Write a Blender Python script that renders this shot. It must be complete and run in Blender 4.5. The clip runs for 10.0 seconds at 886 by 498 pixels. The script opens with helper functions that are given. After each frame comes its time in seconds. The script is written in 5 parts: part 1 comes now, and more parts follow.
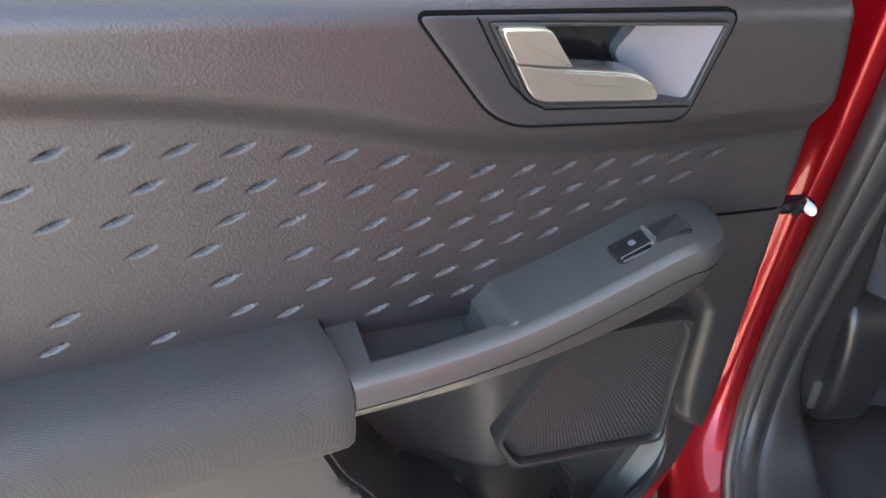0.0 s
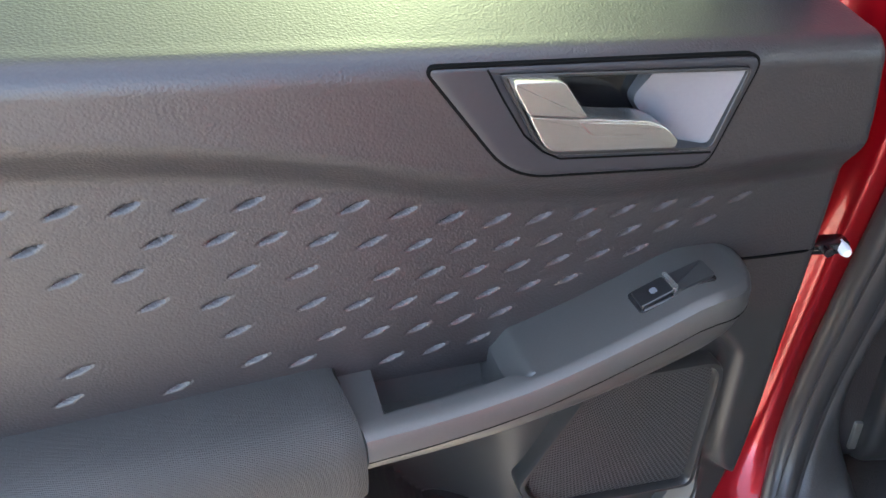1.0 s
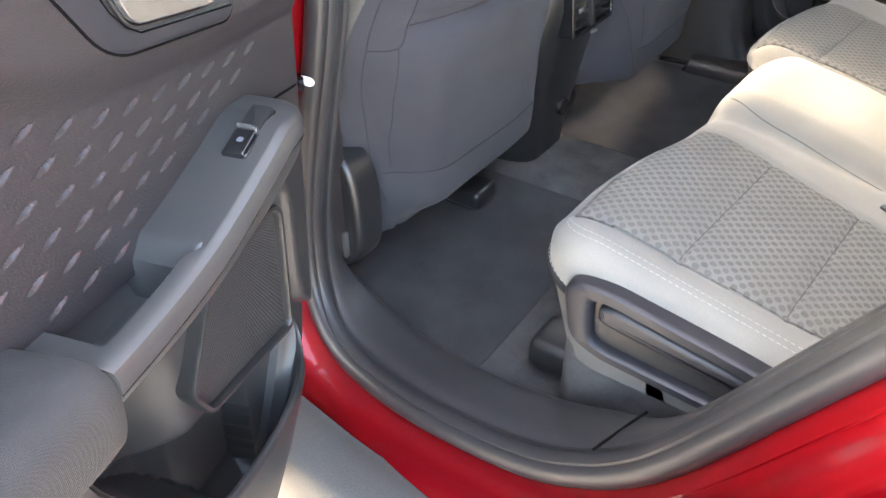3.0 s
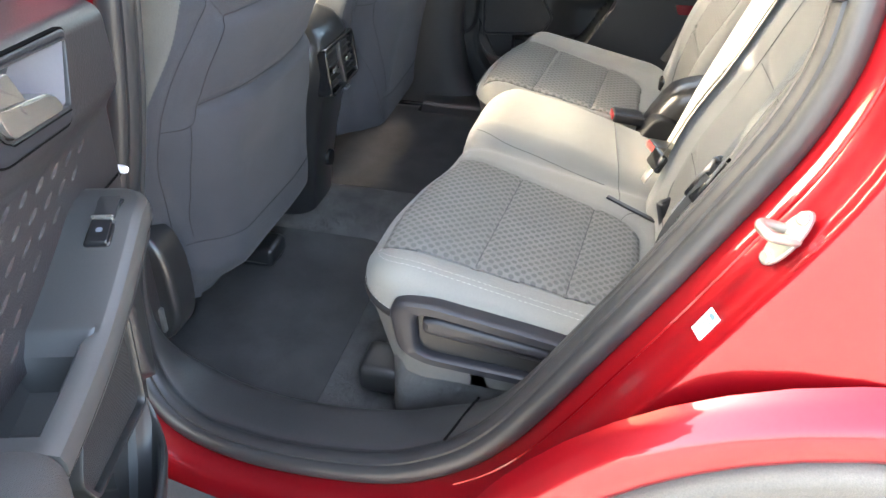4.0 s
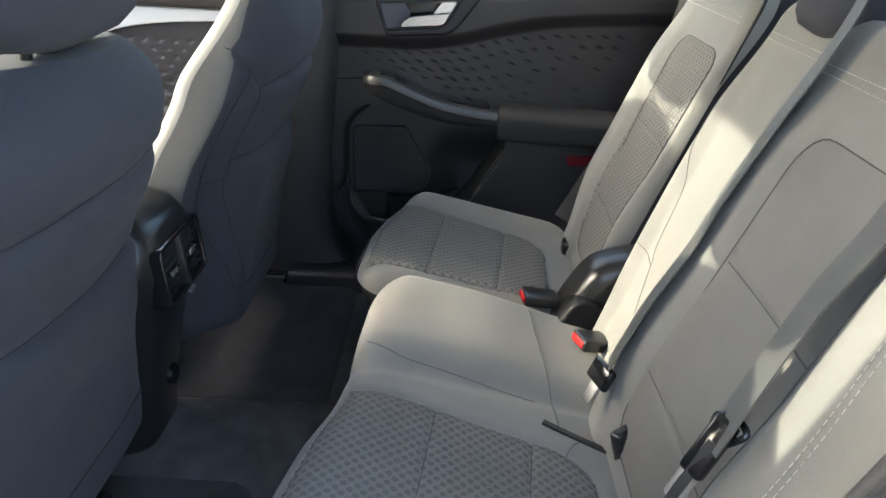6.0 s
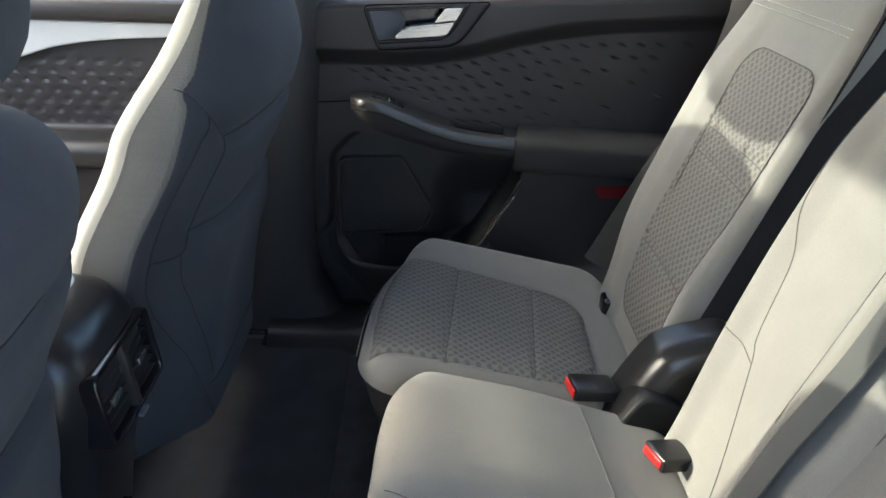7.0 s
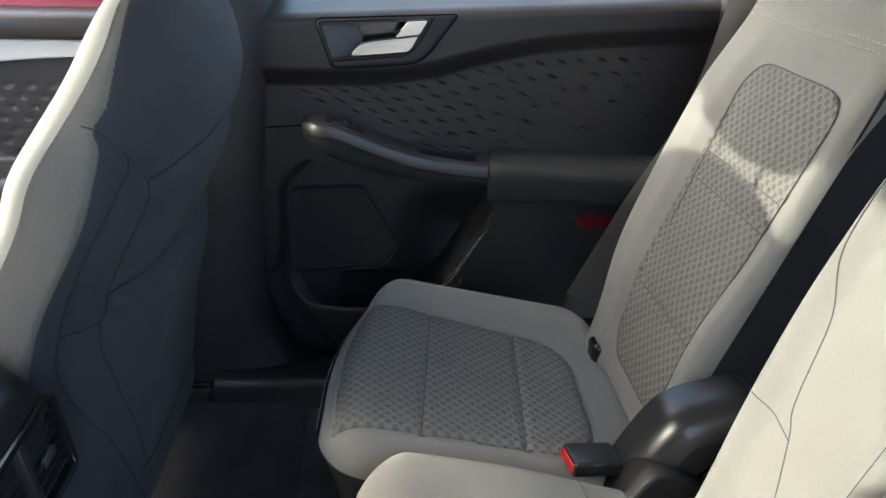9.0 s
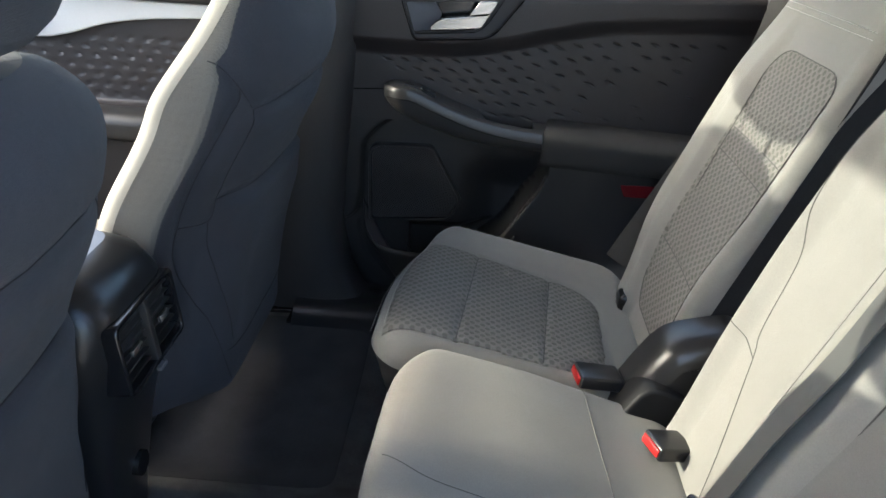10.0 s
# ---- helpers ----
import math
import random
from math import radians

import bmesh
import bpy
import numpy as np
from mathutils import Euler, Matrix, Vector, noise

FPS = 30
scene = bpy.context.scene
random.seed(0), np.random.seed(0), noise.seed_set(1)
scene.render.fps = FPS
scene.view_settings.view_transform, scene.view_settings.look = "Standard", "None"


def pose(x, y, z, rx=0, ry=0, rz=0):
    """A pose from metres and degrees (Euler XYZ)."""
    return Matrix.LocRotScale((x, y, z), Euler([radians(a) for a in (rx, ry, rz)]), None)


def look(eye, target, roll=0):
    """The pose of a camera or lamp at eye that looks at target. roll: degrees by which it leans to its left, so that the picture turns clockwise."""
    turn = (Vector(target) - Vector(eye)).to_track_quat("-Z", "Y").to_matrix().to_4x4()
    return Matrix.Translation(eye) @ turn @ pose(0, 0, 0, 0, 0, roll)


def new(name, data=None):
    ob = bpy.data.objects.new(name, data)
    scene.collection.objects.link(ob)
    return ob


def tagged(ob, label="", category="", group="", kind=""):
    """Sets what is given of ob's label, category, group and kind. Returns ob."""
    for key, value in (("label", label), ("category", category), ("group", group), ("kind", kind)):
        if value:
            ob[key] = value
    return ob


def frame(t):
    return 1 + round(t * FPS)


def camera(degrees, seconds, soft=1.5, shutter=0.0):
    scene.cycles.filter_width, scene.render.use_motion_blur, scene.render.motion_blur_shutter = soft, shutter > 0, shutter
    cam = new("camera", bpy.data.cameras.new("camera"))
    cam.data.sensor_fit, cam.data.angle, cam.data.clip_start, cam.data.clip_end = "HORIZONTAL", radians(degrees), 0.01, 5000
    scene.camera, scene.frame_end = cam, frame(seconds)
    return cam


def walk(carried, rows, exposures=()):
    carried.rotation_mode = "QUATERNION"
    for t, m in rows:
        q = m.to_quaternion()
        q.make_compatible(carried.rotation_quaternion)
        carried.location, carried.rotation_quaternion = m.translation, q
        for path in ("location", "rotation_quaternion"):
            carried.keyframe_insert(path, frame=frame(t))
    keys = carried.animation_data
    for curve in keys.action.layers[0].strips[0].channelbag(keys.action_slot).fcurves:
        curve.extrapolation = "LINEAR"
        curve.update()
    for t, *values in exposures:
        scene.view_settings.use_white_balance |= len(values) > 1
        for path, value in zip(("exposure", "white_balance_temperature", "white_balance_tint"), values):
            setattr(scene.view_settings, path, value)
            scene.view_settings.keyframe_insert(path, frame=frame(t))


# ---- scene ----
cam = camera(60.3, 10.0)
PATH = [
    (0, (-1.013, -0.068, 1.279), (-1.001, 1.562, 0.121), -2.6),
    (0.5, (-0.996, -0.054, 1.296), (-1.066, 1.592, 0.162), -4.6),
    (1, (-0.994, -0.046, 1.294), (-1.083, 1.606, 0.169), -4.6),
    (1.5, (-1.003, -0.044, 1.289), (-1.061, 1.609, 0.164), -3.9),
    (1.8, (-1.028, -0.022, 1.289), (-0.928, 1.602, 0.125), -4.0),
    (2, (-1.069, -0.012, 1.273), (-0.755, 1.591, 0.118), -5.8),
    (2.2, (-1.107, 0.005, 1.273), (-0.504, 1.483, 0.068), -4.6),
    (2.5, (-1.152, 0.004, 1.266), (-0.192, 1.261, 0.041), -1.9),
    (2.8, (-1.195, -0.028, 1.257), (-0.001, 1.012, 0.036), -1.1),
    (3, (-1.239, -0.059, 1.254), (0.075, 0.845, 0.049), -0.1),
    (3.2, (-1.279, -0.084, 1.259), (0.135, 0.682, 0.07), 1.3),
    (4.3, (-1.394, 0.026, 1.327), (0.298, 0.233, 0.281), 1.9),
    (4.5, (-1.399, 0.06, 1.329), (0.327, 0.183, 0.327), 2.7),
    (5, (-1.387, 0.106, 1.325), (0.392, 0.133, 0.411), 3.3),
    (5.3, (-1.3, 0.089, 1.307), (0.503, 0.113, 0.442), 2.7),
    (5.5, (-1.226, 0.091, 1.313), (0.585, 0.097, 0.464), 3.4),
    (5.7, (-1.146, 0.072, 1.311), (0.674, 0.085, 0.481), 3.0),
    (6.8, (-0.76, 0.141, 1.307), (1.043, 0.142, 0.441), 1.8),
    (7, (-0.704, 0.154, 1.31), (1.097, 0.1, 0.442), 1.8),
    (7.5, (-0.587, 0.164, 1.297), (1.213, 0.021, 0.438), 2.2),
    (8, (-0.523, 0.171, 1.286), (1.278, 0.011, 0.429), 2.2),
    (8.5, (-0.512, 0.171, 1.284), (1.291, 0.002, 0.435), 2.0),
    (9, (-0.539, 0.171, 1.291), (1.266, -0.001, 0.447), 2.0),
    (9.5, (-0.637, 0.163, 1.297), (1.167, -0.009, 0.45), 2.5),
    (9.8, (-0.693, 0.117, 1.273), (1.129, 0.088, 0.449), 2.4),
    (10, (-0.742, 0.116, 1.294), (1.063, 0.172, 0.433), 3.6),
]
walk(cam, [(t, look(eye, target, roll)) for t, eye, target, roll in PATH],
     [(0, 4.55, 7900, 6), (1.0, 4.45, 7500, 6), (1.6, 4.45, 7300, 5), (2.1, 4.65, 7700, 7), (2.6, 5.0, 8000, 8), (3.2, 5.2, 8000, 7), (4.5, 4.45, 7100, 3), (5.5, 3.75, 6700, 3), (7.0, 3.3, 6300, 1), (9.5, 3.25, 6300, 2), (10.0, 3.35, 6300, 2)])

# ---- world, sun, exposure ----
SUN_AZ, SUN_EL = -2.0, 18.5          # degrees left of straight ahead, and up
world = bpy.data.worlds.new("world")
scene.world = world
world.use_nodes = True
wn = world.node_tree.nodes
sky = wn.new("ShaderNodeTexSky")
sky.sky_type = "NISHITA"
sky.sun_disc = False
sky.sun_elevation = radians(SUN_EL + 18)
sky.sun_rotation = radians(-SUN_AZ)
sky.air_density, sky.dust_density, sky.ozone_density = 0.7, 4.0, 0.4
world.node_tree.links.new(sky.outputs[0], wn["Background"].inputs[0])
wn["Background"].inputs[1].default_value = 0.15
sun_dir = Vector((-math.sin(radians(SUN_AZ)) * math.cos(radians(SUN_EL)),
                  math.cos(radians(SUN_AZ)) * math.cos(radians(SUN_EL)), math.sin(radians(SUN_EL))))
sun = new("sun", bpy.data.lights.new("sun", "SUN"))
sun.data.energy, sun.data.angle, sun.data.color = 0.72, radians(0.8), (1.0, 0.93, 0.80)
sun.matrix_world = look(sun_dir * 20, (0, 0, 0))


# ---- materials ----
def mat(name, color, rough=0.5, metal=0.0, spec=0.5, bump=(), vary=0.0, vscale=6.0, coat=0.0, sheen=0.0):
    """bump: (kind, scale, strength, distance) entries; vary: spread of brightness at a large and a small scale."""
    m = bpy.data.materials.new(name)
    m.use_nodes = True
    nt = m.node_tree
    b = nt.nodes["Principled BSDF"]
    b.inputs["Base Color"].default_value = (*color, 1)
    b.inputs["Roughness"].default_value = rough
    b.inputs["Metallic"].default_value = metal
    b.inputs["Specular IOR Level"].default_value = spec
    b.inputs["Coat Weight"].default_value = coat
    b.inputs["Coat Roughness"].default_value = 0.04
    b.inputs["Sheen Weight"].default_value = sheen
    b.inputs["Sheen Roughness"].default_value = 0.5
    tc = nt.nodes.new("ShaderNodeTexCoord")
    if vary:
        big, fine = nt.nodes.new("ShaderNodeTexNoise"), nt.nodes.new("ShaderNodeTexNoise")
        big.inputs["Scale"].default_value, fine.inputs["Scale"].default_value = vscale, vscale * 60
        big.inputs["Detail"].default_value = 5
        add = nt.nodes.new("ShaderNodeMath")
        add.operation = "ADD"
        ramp = nt.nodes.new("ShaderNodeMapRange")
        ramp.inputs[1].default_value, ramp.inputs[2].default_value = 0.6, 1.4
        ramp.inputs[3].default_value, ramp.inputs[4].default_value = 1 - vary, 1 + vary
        mul = nt.nodes.new("ShaderNodeVectorMath")
        mul.operation = "SCALE"
        mul.inputs[0].default_value = color
        for n in (big, fine):
            nt.links.new(tc.outputs["Object"], n.inputs["Vector"])
        nt.links.new(big.outputs["Fac"], add.inputs[0])
        nt.links.new(fine.outputs["Fac"], add.inputs[1])
        nt.links.new(add.outputs[0], ramp.inputs[0])
        nt.links.new(ramp.outputs[0], mul.inputs["Scale"])
        nt.links.new(mul.outputs[0], b.inputs["Base Color"])
    last = None
    for kind, scale, strength, dist in bump:
        if kind == "grain":
            tex = nt.nodes.new("ShaderNodeTexVoronoi")
            tex.feature = "SMOOTH_F1"
            out = tex.outputs["Distance"]
        elif kind == "weave":
            tex = nt.nodes.new("ShaderNodeTexVoronoi")
            tex.inputs["Randomness"].default_value = 0.25
            out = tex.outputs["Distance"]
        else:
            tex = nt.nodes.new("ShaderNodeTexNoise")
            tex.inputs["Detail"].default_value = 4
            out = tex.outputs["Fac"]
        tex.inputs["Scale"].default_value = scale
        nt.links.new(tc.outputs["Object"], tex.inputs["Vector"])
        bn = nt.nodes.new("ShaderNodeBump")
        bn.inputs["Strength"].default_value, bn.inputs["Distance"].default_value = strength, dist
        nt.links.new(out, bn.inputs["Height"])
        if last:
            nt.links.new(last.outputs[0], bn.inputs["Normal"])
        last = bn
    if last:
        nt.links.new(last.outputs[0], b.inputs["Normal"])
    return m


def dotted(m, pitch, dark, radius, depth, turn=45.0, soft=0.25, arcs=None):
    """Lay a staggered pattern of small sunk dots over a material, in the object's own x and y."""
    nt = m.node_tree
    b = nt.nodes["Principled BSDF"]
    tc = nt.nodes.new("ShaderNodeTexCoord")
    mp = nt.nodes.new("ShaderNodeMapping")
    mp.inputs["Rotation"].default_value = (0, 0, radians(turn))
    mp.inputs["Scale"].default_value = (1 / pitch, 1 / pitch, 1 / pitch)
    flat = nt.nodes.new("ShaderNodeVectorMath")
    flat.operation = "MULTIPLY"
    flat.inputs[1].default_value = (1, 1, 0)
    vo = nt.nodes.new("ShaderNodeTexVoronoi")
    vo.inputs["Scale"].default_value, vo.inputs["Randomness"].default_value = 1.0, 0.0
    vo.voronoi_dimensions = "2D"
    rg = nt.nodes.new("ShaderNodeMapRange")
    rg.interpolation_type = "SMOOTHSTEP"
    rg.inputs[1].default_value, rg.inputs[2].default_value = radius * (1 - soft), radius * (1 + soft)
    nt.links.new(tc.outputs["UV"], flat.inputs[0])
    if arcs:    # rows bend round this point
        off, ln, ang, far_, comb, sep = (nt.nodes.new("ShaderNode" + k) for k in ("VectorMath", "VectorMath", "Math", "Math", "CombineXYZ", "SeparateXYZ"))
        off.operation, ln.operation, ang.operation, far_.operation = "SUBTRACT", "LENGTH", "ARCTAN2", "MULTIPLY"
        off.inputs[1].default_value, far_.inputs[1].default_value = (arcs[0], arcs[1], 0), arcs[2]
        nt.links.new(flat.outputs[0], off.inputs[0])
        nt.links.new(off.outputs[0], ln.inputs[0])
        nt.links.new(off.outputs[0], sep.inputs[0])
        nt.links.new(sep.outputs[1], ang.inputs[0])
        nt.links.new(sep.outputs[0], ang.inputs[1])
        nt.links.new(ang.outputs[0], far_.inputs[0])
        nt.links.new(ln.outputs["Value"], comb.inputs[0])
        nt.links.new(far_.outputs[0], comb.inputs[1])
        flat = comb
    nt.links.new(flat.outputs[0], mp.inputs["Vector"])
    nt.links.new(mp.outputs[0], vo.inputs["Vector"])
    nt.links.new(vo.outputs["Distance"], rg.inputs[0])
    mix = nt.nodes.new("ShaderNodeMix")
    mix.data_type = "RGBA"
    src = b.inputs["Base Color"].links
    if src:
        nt.links.new(src[0].from_socket, mix.inputs["B"])
    else:
        mix.inputs["B"].default_value = b.inputs["Base Color"].default_value
    mix.inputs["A"].default_value = (*dark, 1)
    nt.links.new(rg.outputs[0], mix.inputs["Factor"])
    nt.links.new(mix.outputs["Result"], b.inputs["Base Color"])
    bn = nt.nodes.new("ShaderNodeBump")
    bn.inputs["Strength"].default_value, bn.inputs["Distance"].default_value = 0.8, depth
    nt.links.new(rg.outputs[0], bn.inputs["Height"])
    old = b.inputs["Normal"].links
    if old:
        nt.links.new(old[0].from_socket, bn.inputs["Normal"])
    nt.links.new(bn.outputs[0], b.inputs["Normal"])
    return m


M_TRIM = mat("grained_black_plastic", (0.026, 0.0228, 0.0235), 0.42, spec=0.55, bump=[("grain", 560, 0.36, 0.0008)], vary=0.14, vscale=5)
M_SMOOTH = mat("smooth_black_plastic", (0.024, 0.0235, 0.0235), 0.38, spec=0.5, bump=[("noise", 1500, 0.12, 0.0003)], vary=0.10, vscale=8)
# lighter than the smooth plastic: overhead light on the armrest is in this colour
M_ARM = mat("satin_armrest_plastic", (0.044, 0.043, 0.0415), 0.40, spec=0.65, bump=[("noise", 1500, 0.12, 0.0003)], vary=0.10, vscale=9)
M_BEZEL = mat("satin_dark_grey_plastic", (0.020, 0.020, 0.024), 0.45, spec=0.5, bump=[("noise", 2500, 0.15, 0.0002)], vary=0.06)
M_CUP = mat("satin_grey_plastic", (0.12, 0.125, 0.14), 0.38, vary=0.05)
M_GLOSS = mat("gloss_black_plastic", (0.012, 0.012, 0.013), 0.16, vary=0.05)
M_SILVER = mat("satin_silver", (0.47, 0.46, 0.44), 0.26, metal=0.9, bump=[("noise", 3000, 0.06, 0.0002)], vary=0.05)
M_STEEL = mat("zinc_plated_steel", (0.36, 0.35, 0.33), 0.44, metal=0.9, bump=[("noise", 300, 0.2, 0.0006)], vary=0.15, vscale=40)
M_ALLOYTRIM = mat("painted_silver_trim", (0.58, 0.59, 0.60), 0.36, metal=0.25, vary=0.04)
M_PAD = mat("black_woven_cloth", (0.036, 0.0345, 0.0325), 0.72, spec=0.35, bump=[("weave", 900, 0.7, 0.0008)], vary=0.2, vscale=12)
M_DARKCLOTH = mat("charcoal_seat_cloth", (0.043, 0.0445, 0.052), 0.85, spec=0.25, bump=[("weave", 1100, 0.6, 0.0006), ("noise", 14, 0.25, 0.01)], vary=0.16, vscale=9, sheen=0.06)
M_CLOTH = mat("light_grey_seat_cloth", (0.212, 0.206, 0.186), 0.88, spec=0.25, bump=[("weave", 1300, 0.5, 0.0005), ("noise", 18, 0.15, 0.008)], vary=0.10, vscale=10, sheen=0.15)
M_INSERT = dotted(mat("patterned_grey_seat_cloth", (0.190, 0.184, 0.165), 0.9, spec=0.2, bump=[("weave", 1500, 0.5, 0.0005)], vary=0.12, vscale=10),
                  0.0112, (0.134, 0.130, 0.117), 0.34, 0.0014, turn=45)
M_SIDECLOTH = mat("mid_grey_mesh_cloth", (0.150, 0.147, 0.138), 0.85, spec=0.25, bump=[("weave", 700, 0.8, 0.0008)], vary=0.15, vscale=12)
# grey mesh with the grazing sun on the seat's side put into its colour
M_SUNLITBAND = mat("grey_mesh_cloth", (0.115, 0.112, 0.103), 0.85, spec=0.25, bump=[("weave", 700, 0.8, 0.0008)], vary=0.15, vscale=12)
M_BLACKCLOTH = mat("black_seat_side_cloth", (0.022, 0.022, 0.023), 0.85, spec=0.25, bump=[("weave", 900, 0.7, 0.0008)], vary=0.25, vscale=14)
M_THREAD = mat("pale_thread", (0.42, 0.41, 0.37), 0.7, vary=0.1)
M_EDGE = mat("grey_seam_thread", (0.085, 0.082, 0.075), 0.9)
M_BLACK = mat("black_satin_plastic", (0.018, 0.018, 0.019), 0.28, bump=[("noise", 1200, 0.1, 0.0003)], vary=0.1)
M_SILL = mat("scuffed_black_sill_plastic", (0.036, 0.035, 0.0355), 0.42, bump=[("grain", 700, 0.3, 0.0006)], vary=0.25, vscale=7)
M_MATTE = mat("matte_black_plastic", (0.012, 0.012, 0.013), 0.55, spec=0.2, bump=[("grain", 700, 0.2, 0.0005)], vary=0.1)
M_GAP = mat("dark_joint", (0.006, 0.006, 0.006), 1.0, spec=0.0)
M_PLAINPANEL = mat("plain_grey_panel_cloth", (0.196, 0.190, 0.172), 0.9, spec=0.2, bump=[("weave", 1300, 0.5, 0.0006)], vary=0.10, vscale=12)
M_SEAM = mat("dark_seam", (0.018, 0.019, 0.022), 0.9)
M_CARPET = mat("charcoal_carpet", (0.125, 0.122, 0.119), 0.98, spec=0.1, bump=[("noise", 900, 1.0, 0.004), ("noise", 60, 0.5, 0.01)], vary=0.5, vscale=18)
M_MAT = mat("black_carpet_mat", (0.066, 0.064, 0.063), 0.95, spec=0.15, bump=[("noise", 1200, 0.8, 0.002)], vary=0.35, vscale=14)
M_RUBBER = mat("black_rubber_seal", (0.028, 0.028, 0.029), 0.40, bump=[("noise", 400, 0.2, 0.0006)], vary=0.18, vscale=20)
M_RED = mat("metallic_red_paint", (0.30, 0.003, 0.009), 0.30, metal=0.6, vary=0.06, vscale=3, coat=0.7)
M_RED.node_tree.nodes["Principled BSDF"].inputs["Coat Roughness"].default_value = 0.03
M_CLAD = mat("weathered_grey_plastic", (0.080, 0.075, 0.068), 0.6, bump=[("grain", 700, 0.4, 0.0008)], vary=0.25, vscale=8)
M_GREYFELT = mat("light_headliner_cloth", (0.50, 0.49, 0.46), 0.95, bump=[("noise", 800, 0.4, 0.001)], vary=0.06)
M_REFLECTOR = mat("red_reflector", (0.14, 0.007, 0.012), 0.2, coat=0.6, bump=[("weave", 260, 0.6, 0.0015)])
M_REDBTN = mat("red_button", (0.42, 0.012, 0.012), 0.35, vary=0.05)
M_WEB = mat("grey_seat_belt_webbing", (0.072, 0.073, 0.066), 0.55, bump=[("weave", 1400, 0.7, 0.0006)], vary=0.12, vscale=25, sheen=0.1)
M_BELTDARK = mat("black_folded_webbing", (0.030, 0.030, 0.029), 0.6, bump=[("weave", 1400, 0.7, 0.0006)], vary=0.15, vscale=25)
M_WHITE = mat("white_plastic", (0.75, 0.76, 0.78), 0.4)
M_STICKER = mat("white_paper_label", (0.58, 0.59, 0.60), 0.5, vary=0.04)
M_INKBLUE = mat("blue_ink", (0.06, 0.12, 0.35), 0.5)
M_CONCRETE = mat("worn_grey_concrete", (0.33, 0.32, 0.30), 0.92, bump=[("noise", 90, 0.8, 0.01), ("noise", 600, 0.6, 0.003)], vary=0.30, vscale=5)
M_GRILLE = dotted(mat("perforated_black_grille", (0.040, 0.039, 0.040), 0.42), 0.0034, (0.002, 0.002, 0.002), 0.36, 0.0012, turn=0, arcs=(0.20, 0.88, 0.20))
M_GLASS = bpy.data.materials.new("window_glass")
M_GLASS.use_nodes = True
_b = M_GLASS.node_tree.nodes["Principled BSDF"]
_b.inputs["Transmission Weight"].default_value, _b.inputs["Roughness"].default_value = 1.0, 0.0
_b.inputs["Base Color"].default_value = (0.80, 0.88, 0.84, 1)

# privacy glass: lets a third of the light through and mirrors a little
M_TINT = bpy.data.materials.new("tinted_privacy_glass")
M_TINT.use_nodes = True
_n = M_TINT.node_tree
_t, _g, _x = _n.nodes.new("ShaderNodeBsdfTransparent"), _n.nodes.new("ShaderNodeBsdfGlossy"), _n.nodes.new("ShaderNodeMixShader")
_t.inputs[0].default_value, _g.inputs["Roughness"].default_value, _x.inputs[0].default_value = (0.26, 0.31, 0.27, 1), 0.02, 0.07
_n.links.new(_t.outputs[0], _x.inputs[1])
_n.links.new(_g.outputs[0], _x.inputs[2])
_n.links.new(_x.outputs[0], _n.nodes["Material Output"].inputs["Surface"])


# ---- building helpers ----
def finish(ob, smooth=True, angle=40):
    me = ob.data
    if smooth and me.polygons:
        me.polygons.foreach_set("use_smooth", [True] * len(me.polygons))
        me.set_sharp_from_angle(angle=radians(angle))
        for p in me.polygons:
            if p.loop_total > 8:
                p.use_smooth = False
    return ob


def part(name, bm, material, parent=None, label="", angle=40, m=None, uv=None):
    """Link a bmesh as one mesh object under a thing or a part. m: a matrix laid over it first; uv: two axes for the pattern."""
    if uv is not None:
        layer = bm.loops.layers.uv.verify()
        for f in bm.faces:
            for lp in f.loops:
                lp[layer].uv = (lp.vert.co[uv[0]], lp.vert.co[uv[1]])
    if m is not None:
        bmesh.ops.transform(bm, matrix=m, verts=bm.verts)
        if m.to_3x3().determinant() < 0:
            bmesh.ops.reverse_faces(bm, faces=bm.faces)
    me = bpy.data.meshes.new(name)
    bm.to_mesh(me)
    bm.free()
    me.materials.append(material)
    ob = new(name, me)
    if parent is not None:
        ob.parent = parent
        ob.matrix_parent_inverse = BASE[parent.name] if parent.name in BASE else Matrix()
    if label:
        ob["label"] = label
    return finish(ob, True, angle)


BASE = {}


def thing(name, base, label, category, group="", kind=""):
    """An Empty at its base, under which parts are linked in the car's own coordinates."""
    ob = new(name)
    ob.empty_display_size = 0.05
    ob.matrix_basis = Matrix.Translation(base)
    BASE[ob.name] = Matrix.Translation(base).inverted()
    return tagged(ob, label, category, group, kind)


def sstep(x, a=0.0, b=1.0):
    t = min(1.0, max(0.0, (x - a) / (b - a)))
    return t * t * (3 - 2 * t)


